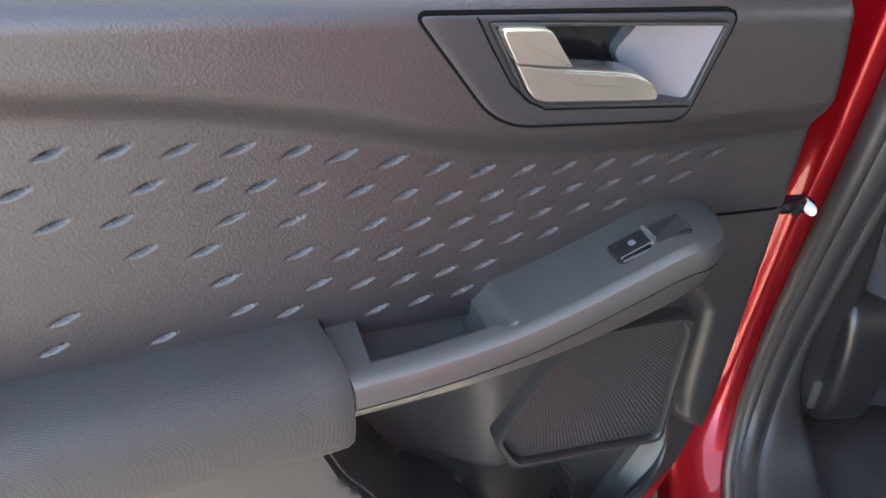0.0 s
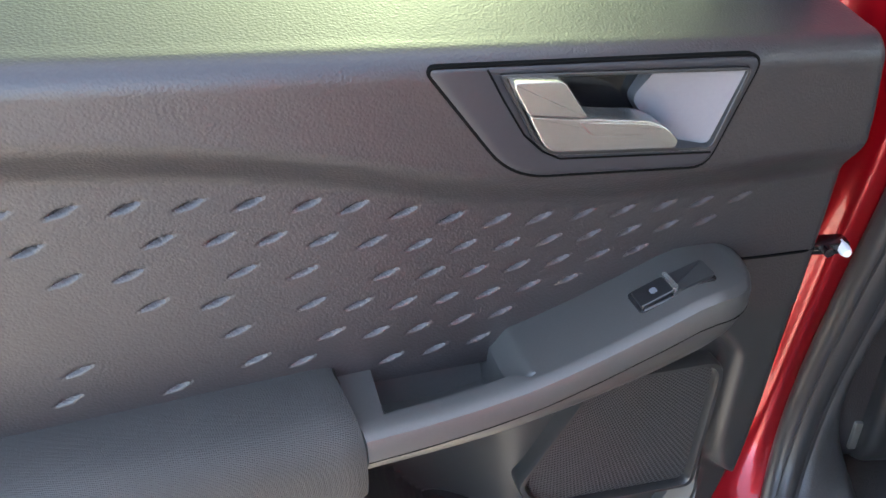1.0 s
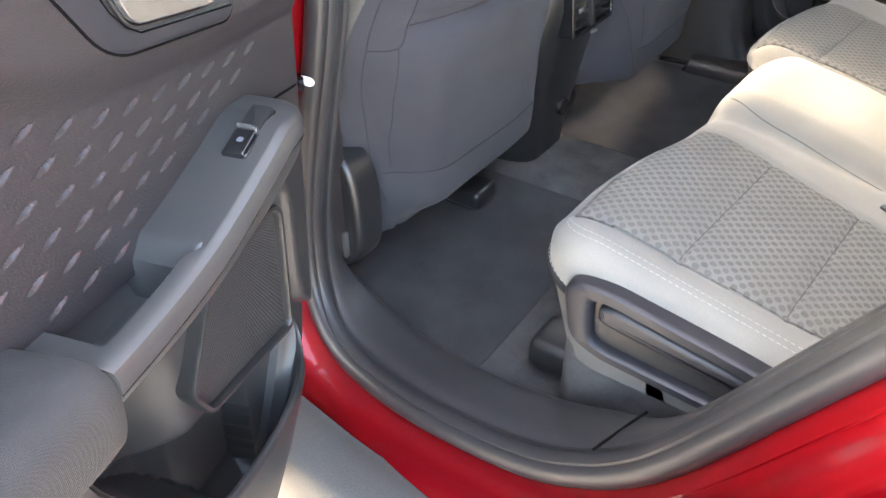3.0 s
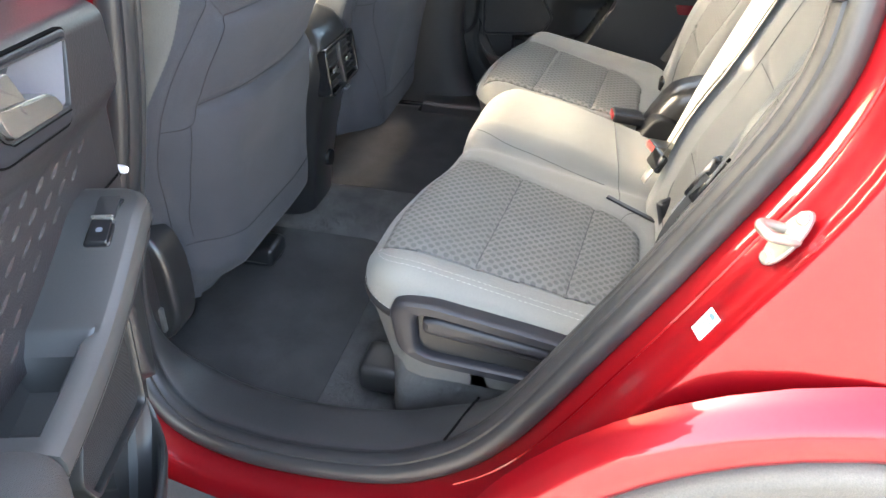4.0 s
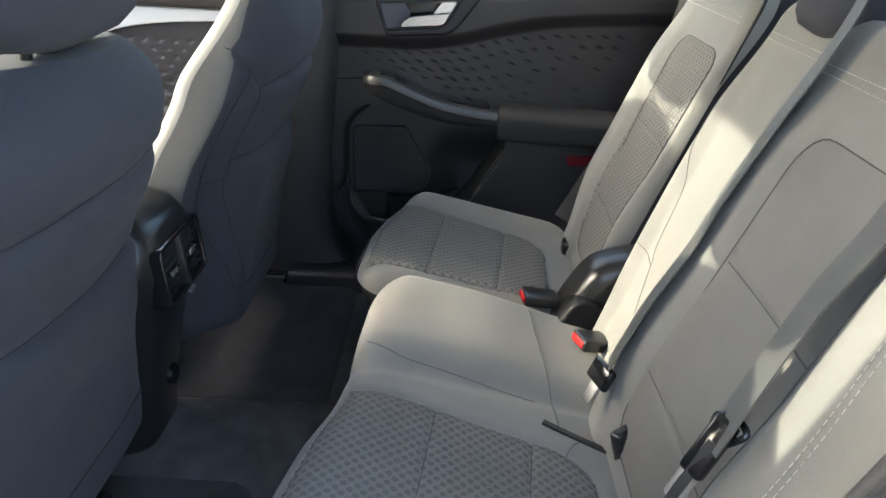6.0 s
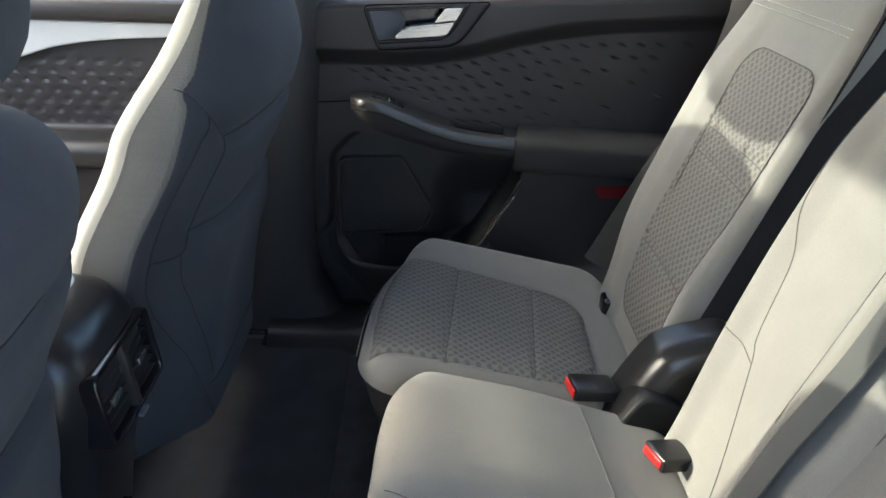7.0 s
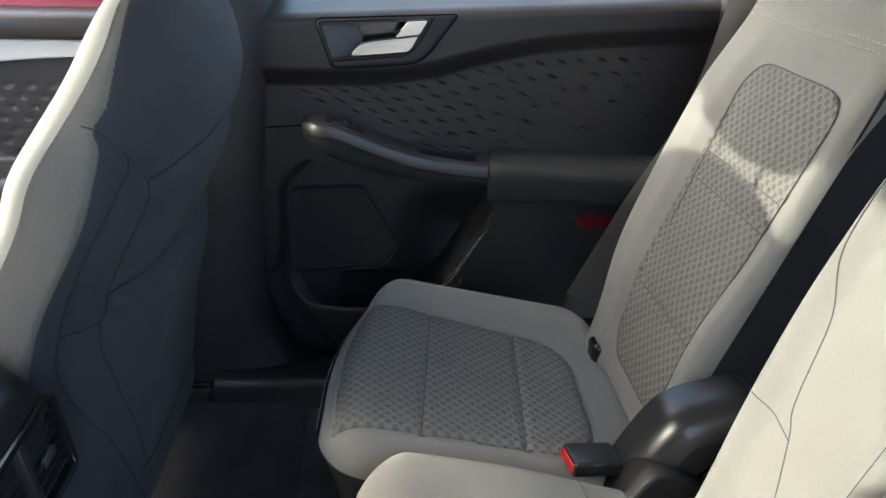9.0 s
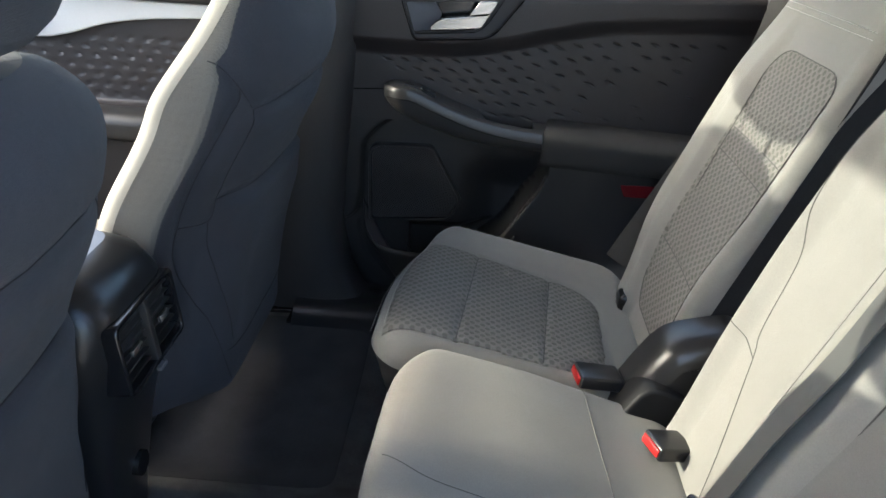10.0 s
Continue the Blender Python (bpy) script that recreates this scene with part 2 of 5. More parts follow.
def lerp_table(x, table):
    """A smooth curve through (x, y) pairs that does not overshoot them."""
    if x <= table[0][0]:
        return table[0][1]
    if x >= table[-1][0]:
        return table[-1][1]
    k = 0
    while x > table[k + 1][0]:
        k += 1

    def slope(i):
        return (table[i + 1][1] - table[i][1]) / (table[i + 1][0] - table[i][0])

    def tangent(i):
        if i == 0:
            return slope(0)
        if i == len(table) - 1:
            return slope(i - 1)
        a, b = slope(i - 1), slope(i)
        return 2 * a * b / (a + b) if a * b > 0 else 0.0
    h = table[k + 1][0] - table[k][0]
    t = (x - table[k][0]) / h
    ma, mb = tangent(k) * h, tangent(k + 1) * h
    return ((2 * t ** 3 - 3 * t * t + 1) * table[k][1] + (t ** 3 - 2 * t * t + t) * ma
            + (3 * t * t - 2 * t ** 3) * table[k + 1][1] + (t ** 3 - t * t) * mb)


def rounded(pts, r, n=6):
    """A closed polygon with its corners rounded to about r."""
    out = []
    k = len(pts)
    for i in range(k):
        p, a, b = Vector(pts[i]), Vector(pts[i - 1]), Vector(pts[(i + 1) % k])
        rr = r[i] if isinstance(r, (list, tuple)) else r
        da, db = a - p, b - p
        ra, rb = min(rr, da.length * 0.48), min(rr, db.length * 0.48)
        s, e = p + da.normalized() * ra, p + db.normalized() * rb
        for j in range(n + 1):
            t = j / n
            out.append(s * (1 - t) ** 2 + p * 2 * t * (1 - t) + e * t * t)
    return out


def spline(pts, n=8, closed=False):
    """Catmull-Rom through the points."""
    P = [Vector(p) for p in pts]
    k = len(P)
    out = []
    for i in range(k if closed else k - 1):
        p1, p2 = P[i], P[(i + 1) % k]
        p0 = P[i - 1] if (closed or i > 0) else p1 * 2 - p2
        p3 = P[(i + 2) % k] if (closed or i + 2 < k) else p2 * 2 - p1
        for j in range(n):
            t = j / n
            out.append(0.5 * ((2 * p1) + (p2 - p0) * t + (2 * p0 - 5 * p1 + 4 * p2 - p3) * t * t + (3 * p1 - p0 - 3 * p2 + p3) * t ** 3))
    if not closed:
        out.append(P[-1])
    return out


def bm_loft(rings, closed=True, cap0=True, cap1=True):
    """Skin rings of equal count; closed: each ring is a loop."""
    bm = bmesh.new()
    vs = [[bm.verts.new(p) for p in r] for r in rings]
    n = len(rings[0])
    for a, b in zip(vs, vs[1:]):
        for i in range(n if closed else n - 1):
            j = (i + 1) % n
            bm.faces.new((a[i], a[j], b[j], b[i]))
    if closed and cap0:
        bm.faces.new(list(reversed(vs[0])))
    if closed and cap1:
        bm.faces.new(vs[-1])
    bmesh.ops.recalc_face_normals(bm, faces=bm.faces)
    return bm


def bm_slab(outline, d0, d1, bevel=0.003, seg=3, crown=0.0):
    """An outline in (x, y) from z = d0 to d1, its d1 rim rounded."""
    c = sum((Vector((p[0], p[1])) for p in outline), Vector((0, 0))) / len(outline)
    P = [Vector((p[0], p[1])) for p in outline]
    k = len(P)
    area = sum(P[i].x * P[(i + 1) % k].y - P[(i + 1) % k].x * P[i].y for i in range(k))
    sgn = 1 if area > 0 else -1
    nor = []
    for i in range(k):
        t = (P[(i + 1) % k] - P[i - 1])
        t = t.normalized() if t.length > 1e-9 else Vector((1, 0))
        nor.append(Vector((-t.y, t.x)) * sgn)
    up = 1 if d1 > d0 else -1
    rings = [[(p.x, p.y, d0) for p in P]]
    for j in range(seg + 1):
        a = j / seg * math.pi / 2
        ins, dz = bevel * (1 - math.cos(a)), bevel * (1 - math.sin(a))
        rings.append([(p.x + n.x * ins, p.y + n.y * ins, d1 - up * dz) for p, n in zip(P, nor)])
    rings.append([(p.x + n.x * bevel * 1.25, p.y + n.y * bevel * 1.25, d1) for p, n in zip(P, nor)])
    bm = bm_loft(rings)
    return bm


def grown(pts, d):
    """A closed outline moved outwards by d (inwards: minus)."""
    P = [Vector((p[0], p[1])) for p in pts]
    k = len(P)
    area = sum(P[i].x * P[(i + 1) % k].y - P[(i + 1) % k].x * P[i].y for i in range(k))
    sgn = 1 if area > 0 else -1
    out = []
    for i in range(k):
        t = (P[(i + 1) % k] - P[i - 1]).normalized()
        out.append(P[i] + Vector((t.y, -t.x)) * sgn * d)
    return out


def bm_ring_frame(outer, inner, d0, d1, bevel=0.003):
    """A frame between two outlines of equal count, with rounded front edges."""
    def at(k, f):
        return [(o[0] * (1 - f) + i[0] * f, o[1] * (1 - f) + i[1] * f) for o, i in zip(outer, inner)]
    rows = [(0.0, d0), (0.0, d1 - bevel), (0.06, d1 - bevel * 0.4), (0.2, d1), (0.8, d1), (0.94, d1 - bevel * 0.4), (1.0, d1 - bevel), (1.0, d0)]
    rings = [[(x, y, z) for x, y in at(0, f)] for f, z in rows]
    return bm_loft(rings, True, False, False)


def bm_sweep(path, profile, closed=False, up=None, caps=True):
    """A closed profile of (a, b) carried along a path. up: a fixed direction for b, else carried along."""
    P = [Vector(p) for p in path]
    k = len(P)
    rings = []
    prev = None
    for i in range(k):
        a = P[i - 1] if (i > 0 or closed) else P[i]
        b = P[(i + 1) % k] if (i + 1 < k or closed) else P[i]
        t = (b - a).normalized()
        if up is not None:
            v = Vector(up(P[i]) if callable(up) else up)
            v = (v - t * v.dot(t)).normalized()
        elif prev is None:
            v = t.orthogonal().normalized()
        else:
            v = (prev - t * prev.dot(t)).normalized()
        prev = v
        s = t.cross(v)
        rings.append([P[i] + s * pa + v * pb for pa, pb in profile])
    if closed:
        rings.append(rings[0])
        bm = bm_loft(rings, True, False, False)
        bmesh.ops.remove_doubles(bm, verts=bm.verts, dist=1e-6)
        return bm
    return bm_loft(rings, True, caps, caps)


def circle(r, n=8, rx=None):
    return [(r * math.cos(2 * math.pi * i / n), (rx or r) * math.sin(2 * math.pi * i / n)) for i in range(n)]


def bm_box(x0, x1, y0, y1, z0, z1, bevel=0.004, seg=2):
    bm = bmesh.new()
    bmesh.ops.create_cube(bm, size=1.0)
    for v in bm.verts:
        v.co = Vector((x0 + (v.co.x + 0.5) * (x1 - x0), y0 + (v.co.y + 0.5) * (y1 - y0), z0 + (v.co.z + 0.5) * (z1 - z0)))
    if bevel:
        bmesh.ops.bevel(bm, geom=bm.edges[:], offset=bevel, segments=seg, affect="EDGES", profile=0.5)
    return bm


def bm_field(a0, a1, b0, b1, step, height, keep=None, thick=0.004, corner=0.0, skirt=None, warp=None, counts=None):
    """A moulded sheet c = height(a, b) over a rectangle. keep: which cells stay. corner: radius of its plan corners.
    skirt: depth to which its rim runs down; else it gets that thickness. warp: bends the plan before it is moulded."""
    na, nb = max(2, round((a1 - a0) / step)), max(2, round((b1 - b0) / step))
    if counts:
        na, nb = counts
    bm = bmesh.new()
    grid = []
    for i in range(na + 1):
        col = []
        for j in range(nb + 1):
            a, b = a0 + (a1 - a0) * i / na, b0 + (b1 - b0) * j / nb
            if corner:
                ca, cb = min(max(a, a0 + corner), a1 - corner), min(max(b, b0 + corner), b1 - corner)
                d = math.hypot(a - ca, b - cb)
                if d > corner:
                    a, b = ca + (a - ca) * corner / d, cb + (b - cb) * corner / d
            if warp:
                a, b = warp(a, b)
            col.append(bm.verts.new((a, b, height(a, b))))
        grid.append(col)
    for i in range(na):
        for j in range(nb):
            mid = (a0 + (a1 - a0) * (i + 0.5) / na, b0 + (b1 - b0) * (j + 0.5) / nb)
            if keep is None or keep(*(warp(*mid) if warp else mid)):
                bm.faces.new((grid[i][j], grid[i + 1][j], grid[i + 1][j + 1], grid[i][j + 1]))
    loose = [v for v in bm.verts if not v.link_faces]
    bmesh.ops.delete(bm, geom=loose, context="VERTS")
    if corner:
        bmesh.ops.remove_doubles(bm, verts=bm.verts, dist=step * 0.12)
    rim = [e for e in bm.edges if e.is_boundary]
    made = bmesh.ops.extrude_edge_only(bm, edges=rim)["geom"]
    for v in made:
        if isinstance(v, bmesh.types.BMVert):
            if skirt is not None:
                v.co.z = skirt(v.co.x, v.co.y) if callable(skirt) else skirt
            else:
                v.co.z -= thick
    bmesh.ops.recalc_face_normals(bm, faces=bm.faces)
    return bm


def bm_dashes(path, length=0.006, gap=0.004, r=0.0007, up=(0, 0, 1)):
    """A run of stitches along a path."""
    P = [Vector(p) for p in path]
    out = bmesh.new()
    dense = []
    for a, b in zip(P, P[1:]):
        n = max(1, int((b - a).length / 0.0015))
        dense += [a.lerp(b, i / n) for i in range(n)]
    dense.append(P[-1])
    start, dist = 0, 0.0
    i = 0
    while i < len(dense) - 1:
        j, d = i, 0.0
        while j < len(dense) - 1 and d < length:
            d += (dense[j + 1] - dense[j]).length
            j += 1
        a, b = dense[i], dense[j]
        t = (b - a)
        if t.length > 1e-5:
            t.normalize()
            s = t.cross(Vector(up)).normalized() * r
            u = s.cross(t).normalized() * r
            ring = [[q + s + u * 0.2, q + u * 1.2, q - s + u * 0.2, q - u * 0.6] for q in (a, b)]
            vs = [[out.verts.new(p) for p in rr] for rr in ring]
            for q in range(4):
                out.faces.new((vs[0][q], vs[0][(q + 1) % 4], vs[1][(q + 1) % 4], vs[1][q]))
            out.faces.new(vs[0][::-1])
            out.faces.new(vs[1])
        d = 0.0
        while j < len(dense) - 1 and d < gap:
            d += (dense[j + 1] - dense[j]).length
            j += 1
        i = j
    return out


# ---- the ground and the car's shell ----
g0 = bm_field(-1, 1, -1, 1, 0.05, lambda a, b: 0.0)
bmesh.ops.transform(g0, matrix=Matrix.Diagonal((300, 300, 1, 1)), verts=g0.verts)
tagged(part("ground", g0, M_CONCRETE), "worn light grey concrete paving under the car", "ground", kind="structure")

car = thing("car_body", (0.0, 0.3, 0.0), "metallic red car body shell with its rear door aperture open", "car")

# rim of the open door aperture: the line where the rubber seal meets the painted body
RIM = [(-0.56, 0.50, 1.50), (-0.59, 0.53, 1.20), (-0.60, 0.56, 0.95), (-0.60, 0.598, 0.78), (-0.605, 0.622, 0.62), (-0.62, 0.605, 0.50),
       (-0.648, 0.530, 0.440), (-0.672, 0.400, 0.430), (-0.690, 0.231, 0.459), (-0.698, 0.125, 0.505), (-0.70, 0.030, 0.592),
       (-0.70, -0.078, 0.779), (-0.70, -0.155, 0.924), (-0.70, -0.212, 1.045), (-0.69, -0.232, 1.14), (-0.66, -0.222, 1.25), (-0.60, -0.15, 1.42)]
rim = spline(RIM, 6)


def rim_frame(i):
    a, b = rim[max(0, i - 1)], rim[min(len(rim) - 1, i + 1)]
    t = (b - a).normalized()
    ex = Vector((-1, 0, 0))
    ex = (ex - t * ex.dot(t)).normalized()
    out = ex.cross(t).normalized()
    mid = Vector((-0.65, 0.2, 0.95))
    if out.dot(rim[i] - mid) < 0:
        out = -out
    return t, ex, out


# how far round the rim: 0 at the front pillar, 1 along the sill, 2 along the rear arch
def share(i):
    p = rim[i]
    if p.y > 0.5 and p.z > 0.5:
        return 0.0
    if p.z < 0.62:
        return 1.0 if p.y > 0.12 else 1.0 + sstep(0.12 - p.y, 0.0, 0.15)
    return 2.0


PROF_PILLAR = [(-0.004, -0.01), (0.006, 0.012), (0.012, 0.030), (0.030, 0.040), (0.050, 0.060), (0.085, 0.075), (0.10, 0.110), (0.14, 0.130)]
PROF_SILL = [(-0.004, -0.01), (0.000, 0.015), (0.004, 0.040), (0.010, 0.062), (0.018, 0.078), (0.030, 0.088), (0.040, 0.092), (0.050, 0.092)]
PROF_REAR = [(-0.004, -0.01), (0.006, 0.022), (0.018, 0.050), (0.022, 0.074), (0.028, 0.091), (0.041, 0.102), (0.115, 0.118), (0.24, 0.144)]


def blend_prof(s):
    a, b, f = (PROF_PILLAR, PROF_SILL, s) if s <= 1 else (PROF_SILL, PROF_REAR, s - 1)
    return [(p[0] * (1 - f) + q[0] * f, p[1] * (1 - f) + q[1] * f) for p, q in zip(a, b)]


shares = [share(i) for i in range(len(rim))]
for _ in range(4):
    shares = [sum(shares[max(0, i - 2):i + 3]) / len(shares[max(0, i - 2):i + 3]) for i in range(len(shares))]
rows = []
for i in range(len(rim)):
    t, ex, out = rim_frame(i)
    pr = spline([(o, e, 0) for o, e in blend_prof(shares[i])], 5)
    rows.append([rim[i] + out * q.x + ex * q.y for q in pr])
bm = bm_loft(rows, closed=False)
part("body_side", bm, M_RED, car, "glossy metallic red painted door jamb and quarter panel", angle=50)

bead = []
for i in range(len(rim)):
    if shares[i] > 1.15:
        t, ex, out = rim_frame(i)
        q = spline([(o, e, 0) for o, e in blend_prof(shares[i])], 5)[8]
        bead.append(rim[i] + out * (q.x - 0.0006) + ex * q.y)
part("jamb_bead", bm_sweep(bead, circle(0.0022, 6)), M_RED, car, "pressed bead along the red jamb")

# rubber seal: a fat bulb and a thinner inner lip, on a hidden flange
bulb = [(0.016 * math.cos(a), 0.013 * math.sin(a)) for a in np.linspace(0, 2 * math.pi, 12, endpoint=False)]


def offset_rim(o, e, step=1):
    pts = []
    for i in range(0, len(rim), step):
        t, ex, out = rim_frame(i)
        pts.append(rim[i] + out * o + ex * e)
    return pts


part("door_seal", bm_sweep(offset_rim(-0.010, 0.008), bulb, up=(-1, 0, 0.001)), M_RUBBER, car, "black rubber door aperture seal")
lip = [(0.007 * math.cos(a), 0.012 * math.sin(a)) for a in np.linspace(0, 2 * math.pi, 10, endpoint=False)]
part("seal_lip", bm_sweep(offset_rim(-0.027, -0.002), lip, up=(-1, 0, 0.001)), M_RUBBER, car, "inner lip of the rubber seal")
flat = [(-0.012, -0.002), (0.012, -0.002), (0.012, 0.002), (-0.012, 0.002)]
part("seal_flange", bm_sweep(offset_rim(-0.020, -0.012), flat, up=(-1, 0, 0.001)), M_RUBBER, car)

# trim inside the aperture: pillar and sill covers
rows = []
for i in range(len(rim)):
    t, ex, out = rim_frame(i)
    s = shares[i]
    w = max(0.0, 1 - abs(s - 1))
    pr = spline([(-0.026, -0.010, 0), (-0.032, -0.018 - 0.012 * w, 0), (-0.030, -0.026 - 0.04 * w, 0), (-0.016, -0.034 - 0.075 * w, 0), (0.03 + 0.03 * w, -0.040 - 0.085 * w, 0)], 4)
    rows.append([rim[i] + out * q.x + ex * q.y for q in pr])
part("sill_trim", bm_loft(rows, closed=False), M_SILL, car, "black plastic sill and pillar trim")

part("sill_joint", bm_sweep(spline([(-0.693, 0.113, 0.5575), (-0.672, 0.104, 0.562), (-0.640, 0.090, 0.5695), (-0.622, 0.080, 0.575)], 4), circle(0.0016, 6)), M_GAP, car)

# rocker cladding below the painted sill
clad = []
for y in np.linspace(0.85, -0.12, 24):
    zb = 0.424 + 0.06 * sstep(-y, -0.22, 0.12) + 0.05 * sstep(y, 0.36, 0.60)
    pr = spline([(-0.752, zb - 0.010), (-0.780, zb - 0.004), (-0.815, zb - 0.006), (-0.836, zb - 0.016), (-0.845, zb - 0.06), (-0.835, zb - 0.13), (-0.80, zb - 0.17), (-0.60, zb - 0.18)], 4)
    clad.append([(p.x, y, p.y) for p in [Vector((a[0], a[1], 0)) for a in pr]])
part("rocker_cladding", bm_loft(clad, closed=False), M_CLAD, car, "weathered grey plastic rocker cladding")

# the outer quarter with the wheel arch flare and its black arch lip
arch_c = (-0.38, 0.385)


def arch_ring(a, pairs, n=4):
    return spline([(x, arch_c[0] + math.cos(a) * r, arch_c[1] + math.sin(a) * r) for r, x in pairs], n)


part("wheel_arch_flare", bm_loft([arch_ring(radians(14 + k * 6.4), ((0.425, -0.845), (0.432, -0.858), (0.445, -0.862), (0.465, -0.856), (0.478, -0.846), (0.486, -0.838), (0.492, -0.828))) for k in range(24)], closed=False), M_RED, car, "flared red wheel arch", 60)
part("wheel_arch_lip", bm_loft([arch_ring(radians(10 + k * 6.6), ((0.36, -0.74), (0.385, -0.855), (0.395, -0.868), (0.420, -0.870), (0.430, -0.855)), 3) for k in range(24)], closed=False), M_CLAD, car, "dark grey plastic wheel arch lip", 60)

# roof, windscreen surround, far side and rear, which close the cabin, with added sun blocks
part("roof", bm_box(-0.60, 0.68, -1.35, 1.10, 1.60, 1.66, 0.02), M_RED, car)
tagged(part("ceiling", bm_box(-0.58, 0.66, -1.33, 1.08, 1.575, 1.597, 0.006), M_GREYFELT), "pale grey cloth headliner", "ceiling", kind="structure")
part("rear_quarter_outer", bm_box(-0.86, -0.82, -1.6, -0.50, 0.86, 1.10, 0.02), M_RED, car)
# black filler sheet added so gaps by the far door look dark, not red
part("gap_filler_far", bm_box(0.834, 0.840, -0.62, 0.80, 0.36, 1.12, 0), M_RUBBER, car)
part("tailgate", bm_box(-0.75, 0.80, -1.62, -1.55, 0.45, 1.10, 0.02), M_RED, car)
part("luggage_side", bm_box(-0.66, -0.62, -1.5, -0.30, 0.45, 1.10, 0.01), M_TRIM, car)
part("far_quarter_trim", bm_box(0.70, 0.74, -1.5, -0.40, 0.42, 1.14, 0.01), M_TRIM, car)
part("luggage_floor", bm_box(-0.66, 0.74, -1.55, -0.34, 0.60, 0.64, 0.01), M_CARPET, car)
part("rear_pillar", bm_sweep([(-0.66, -0.55, 1.08), (-0.60, -0.70, 1.60)], [(-0.10, -0.03), (0.10, -0.03), (0.10, 0.03), (-0.10, 0.03)], up=(1, 0, 0)), M_RED, car)
part("rear_pillar_far", bm_sweep([(0.74, -0.55, 1.12), (0.66, -0.70, 1.60)], [(-0.16, -0.03), (0.16, -0.03), (0.16, 0.03), (-0.16, 0.03)], up=(1, 0, 0)), M_TRIM, car)
part("front_pillar", bm_sweep([(-0.70, 1.95, 1.05), (-0.56, 1.08, 1.60)], [(-0.05, -0.03), (0.05, -0.03), (0.05, 0.03), (-0.05, 0.03)], up=(1, 0, 0)), M_TRIM, car)
part("front_pillar_far", bm_sweep([(0.78, 1.95, 1.05), (0.64, 1.08, 1.60)], [(-0.05, -0.03), (0.05, -0.03), (0.05, 0.03), (-0.05, 0.03)], up=(1, 0, 0)), M_TRIM, car)
part("centre_pillar_far", bm_sweep([(0.745, 0.47, 1.05), (0.66, 0.42, 1.60)], [(-0.06, -0.02), (0.06, -0.02), (0.06, 0.02), (-0.06, 0.02)], up=(1, 0, 0)), M_TRIM, car)
part("far_side_panel", bm_box(0.885, 0.92, -1.55, 1.95, 0.25, 1.12, 0.02), M_RED, car)
part("far_rocker", bm_box(0.80, 0.87, -0.4, 1.95, 0.22, 0.44, 0.01), M_SMOOTH, car)
# unseen box added to cut the sun off the upper seat backs
part("header_sun_block", bm_box(-0.56, 0.64, 1.03, 1.11, 1.508, 1.575, 0.01), M_GREYFELT, car)
part("dashboard", bm_box(-0.72, 0.80, 1.45, 1.90, 0.60, 1.06, 0.05, 4), M_TRIM, car)
part("bulkhead", bm_box(-0.72, 0.80, 1.85, 1.92, 0.30, 1.04, 0.01), M_TRIM, car)
part("bonnet", bm_box(-0.80, 0.88, 1.95, 2.9, 0.98, 1.03, 0.02), M_RED, car)
# unseen front door, its top set high to block sun from the near cushion
part("near_front_door", bm_box(-0.80, -0.70, 0.66, 1.75, 0.42, 1.165, 0.02), M_TRIM, car)
# unseen rail added to keep sun patches off the near seat back
part("rail_sun_block", bm_box(-0.64, -0.49, 0.42, 1.12, 1.43, 1.60, 0.02), M_GREYFELT, car)

# ---- floor ----
def floor_h(x, y):
    tunnel = 0.055 * math.exp(-((x - 0.04) / 0.13) ** 4)
    seat_step = 0.12 * sstep(0.16 - y, 0.0, 0.12)
    return 0.402 + tunnel + seat_step + 0.02 * sstep(abs(x - 0.02), 0.5, 0.66)


tagged(part("floor", bm_field(-0.66, 0.74, -0.32, 1.6, 0.02, floor_h, thick=0.03), M_CARPET), "charcoal carpeted car floor with a low tunnel", "floor", kind="structure")


# ---- rear doors ----
def v_shelf(u):
    return 1.102 + 0.052 * u


def v_crease(u):
    return lerp_table(u, [(0.0, 1.006), (0.16, 1.006), (0.27, 1.018), (0.38, 1.046), (0.47, 1.064), (0.57, 1.075), (0.80, 1.088)])


# rows of sunk marks, in runs: row, first u, spacing, how many
def dimples():
    out = []
    for row, start, pitch, count in (
            (0, 0.066, 0.0333, 10), (0, 0.396, 0.0358, 8), (0, 0.70, 0.04, 1), (1, 0.093, 0.0328, 11), (1, 0.453, 0.0360, 2), (1, 0.563, 0.0370, 3),
            (2, 0.149, 0.0329, 7), (2, 0.403, 0.0390, 2), (2, 0.511, 0.0370, 2), (2, 0.625, 0.04, 1), (3, 0.205, 0.0324, 7), (3, 0.462, 0.0390, 2), (3, 0.60, 0.04, 1),
            (4, 0.258, 0.0326, 5), (4, 0.452, 0.0500, 1), (4, 0.655, 0.05, 1), (5, 0.276, 0.0345, 3), (5, 0.411, 0.0320, 2), (5, 0.557, 0.0500, 1), (6, 0.499, 0.0700, 2)):
        for i in range(count):
            u = start + i * pitch
            base = lerp_table(u, [(0.06, 0.982), (0.17, 0.986), (0.266, 0.993), (0.299, 1.000), (0.331, 1.009), (0.363, 1.018), (0.396, 1.025), (0.431, 1.031), (0.467, 1.035), (0.54, 1.041), (0.72, 1.046)])
            fall = lerp_table(u, [(0.09, 0.0178), (0.20, 0.0190), (0.25, 0.0203), (0.28, 0.0216), (0.31, 0.0235), (0.34, 0.0257), (0.38, 0.0267), (0.42, 0.0262), (0.46, 0.0250), (0.52, 0.0242), (0.65, 0.0240)])
            out.append((u, base - row * fall))
    return out


DIMPLES = dimples()
DENTS = {}
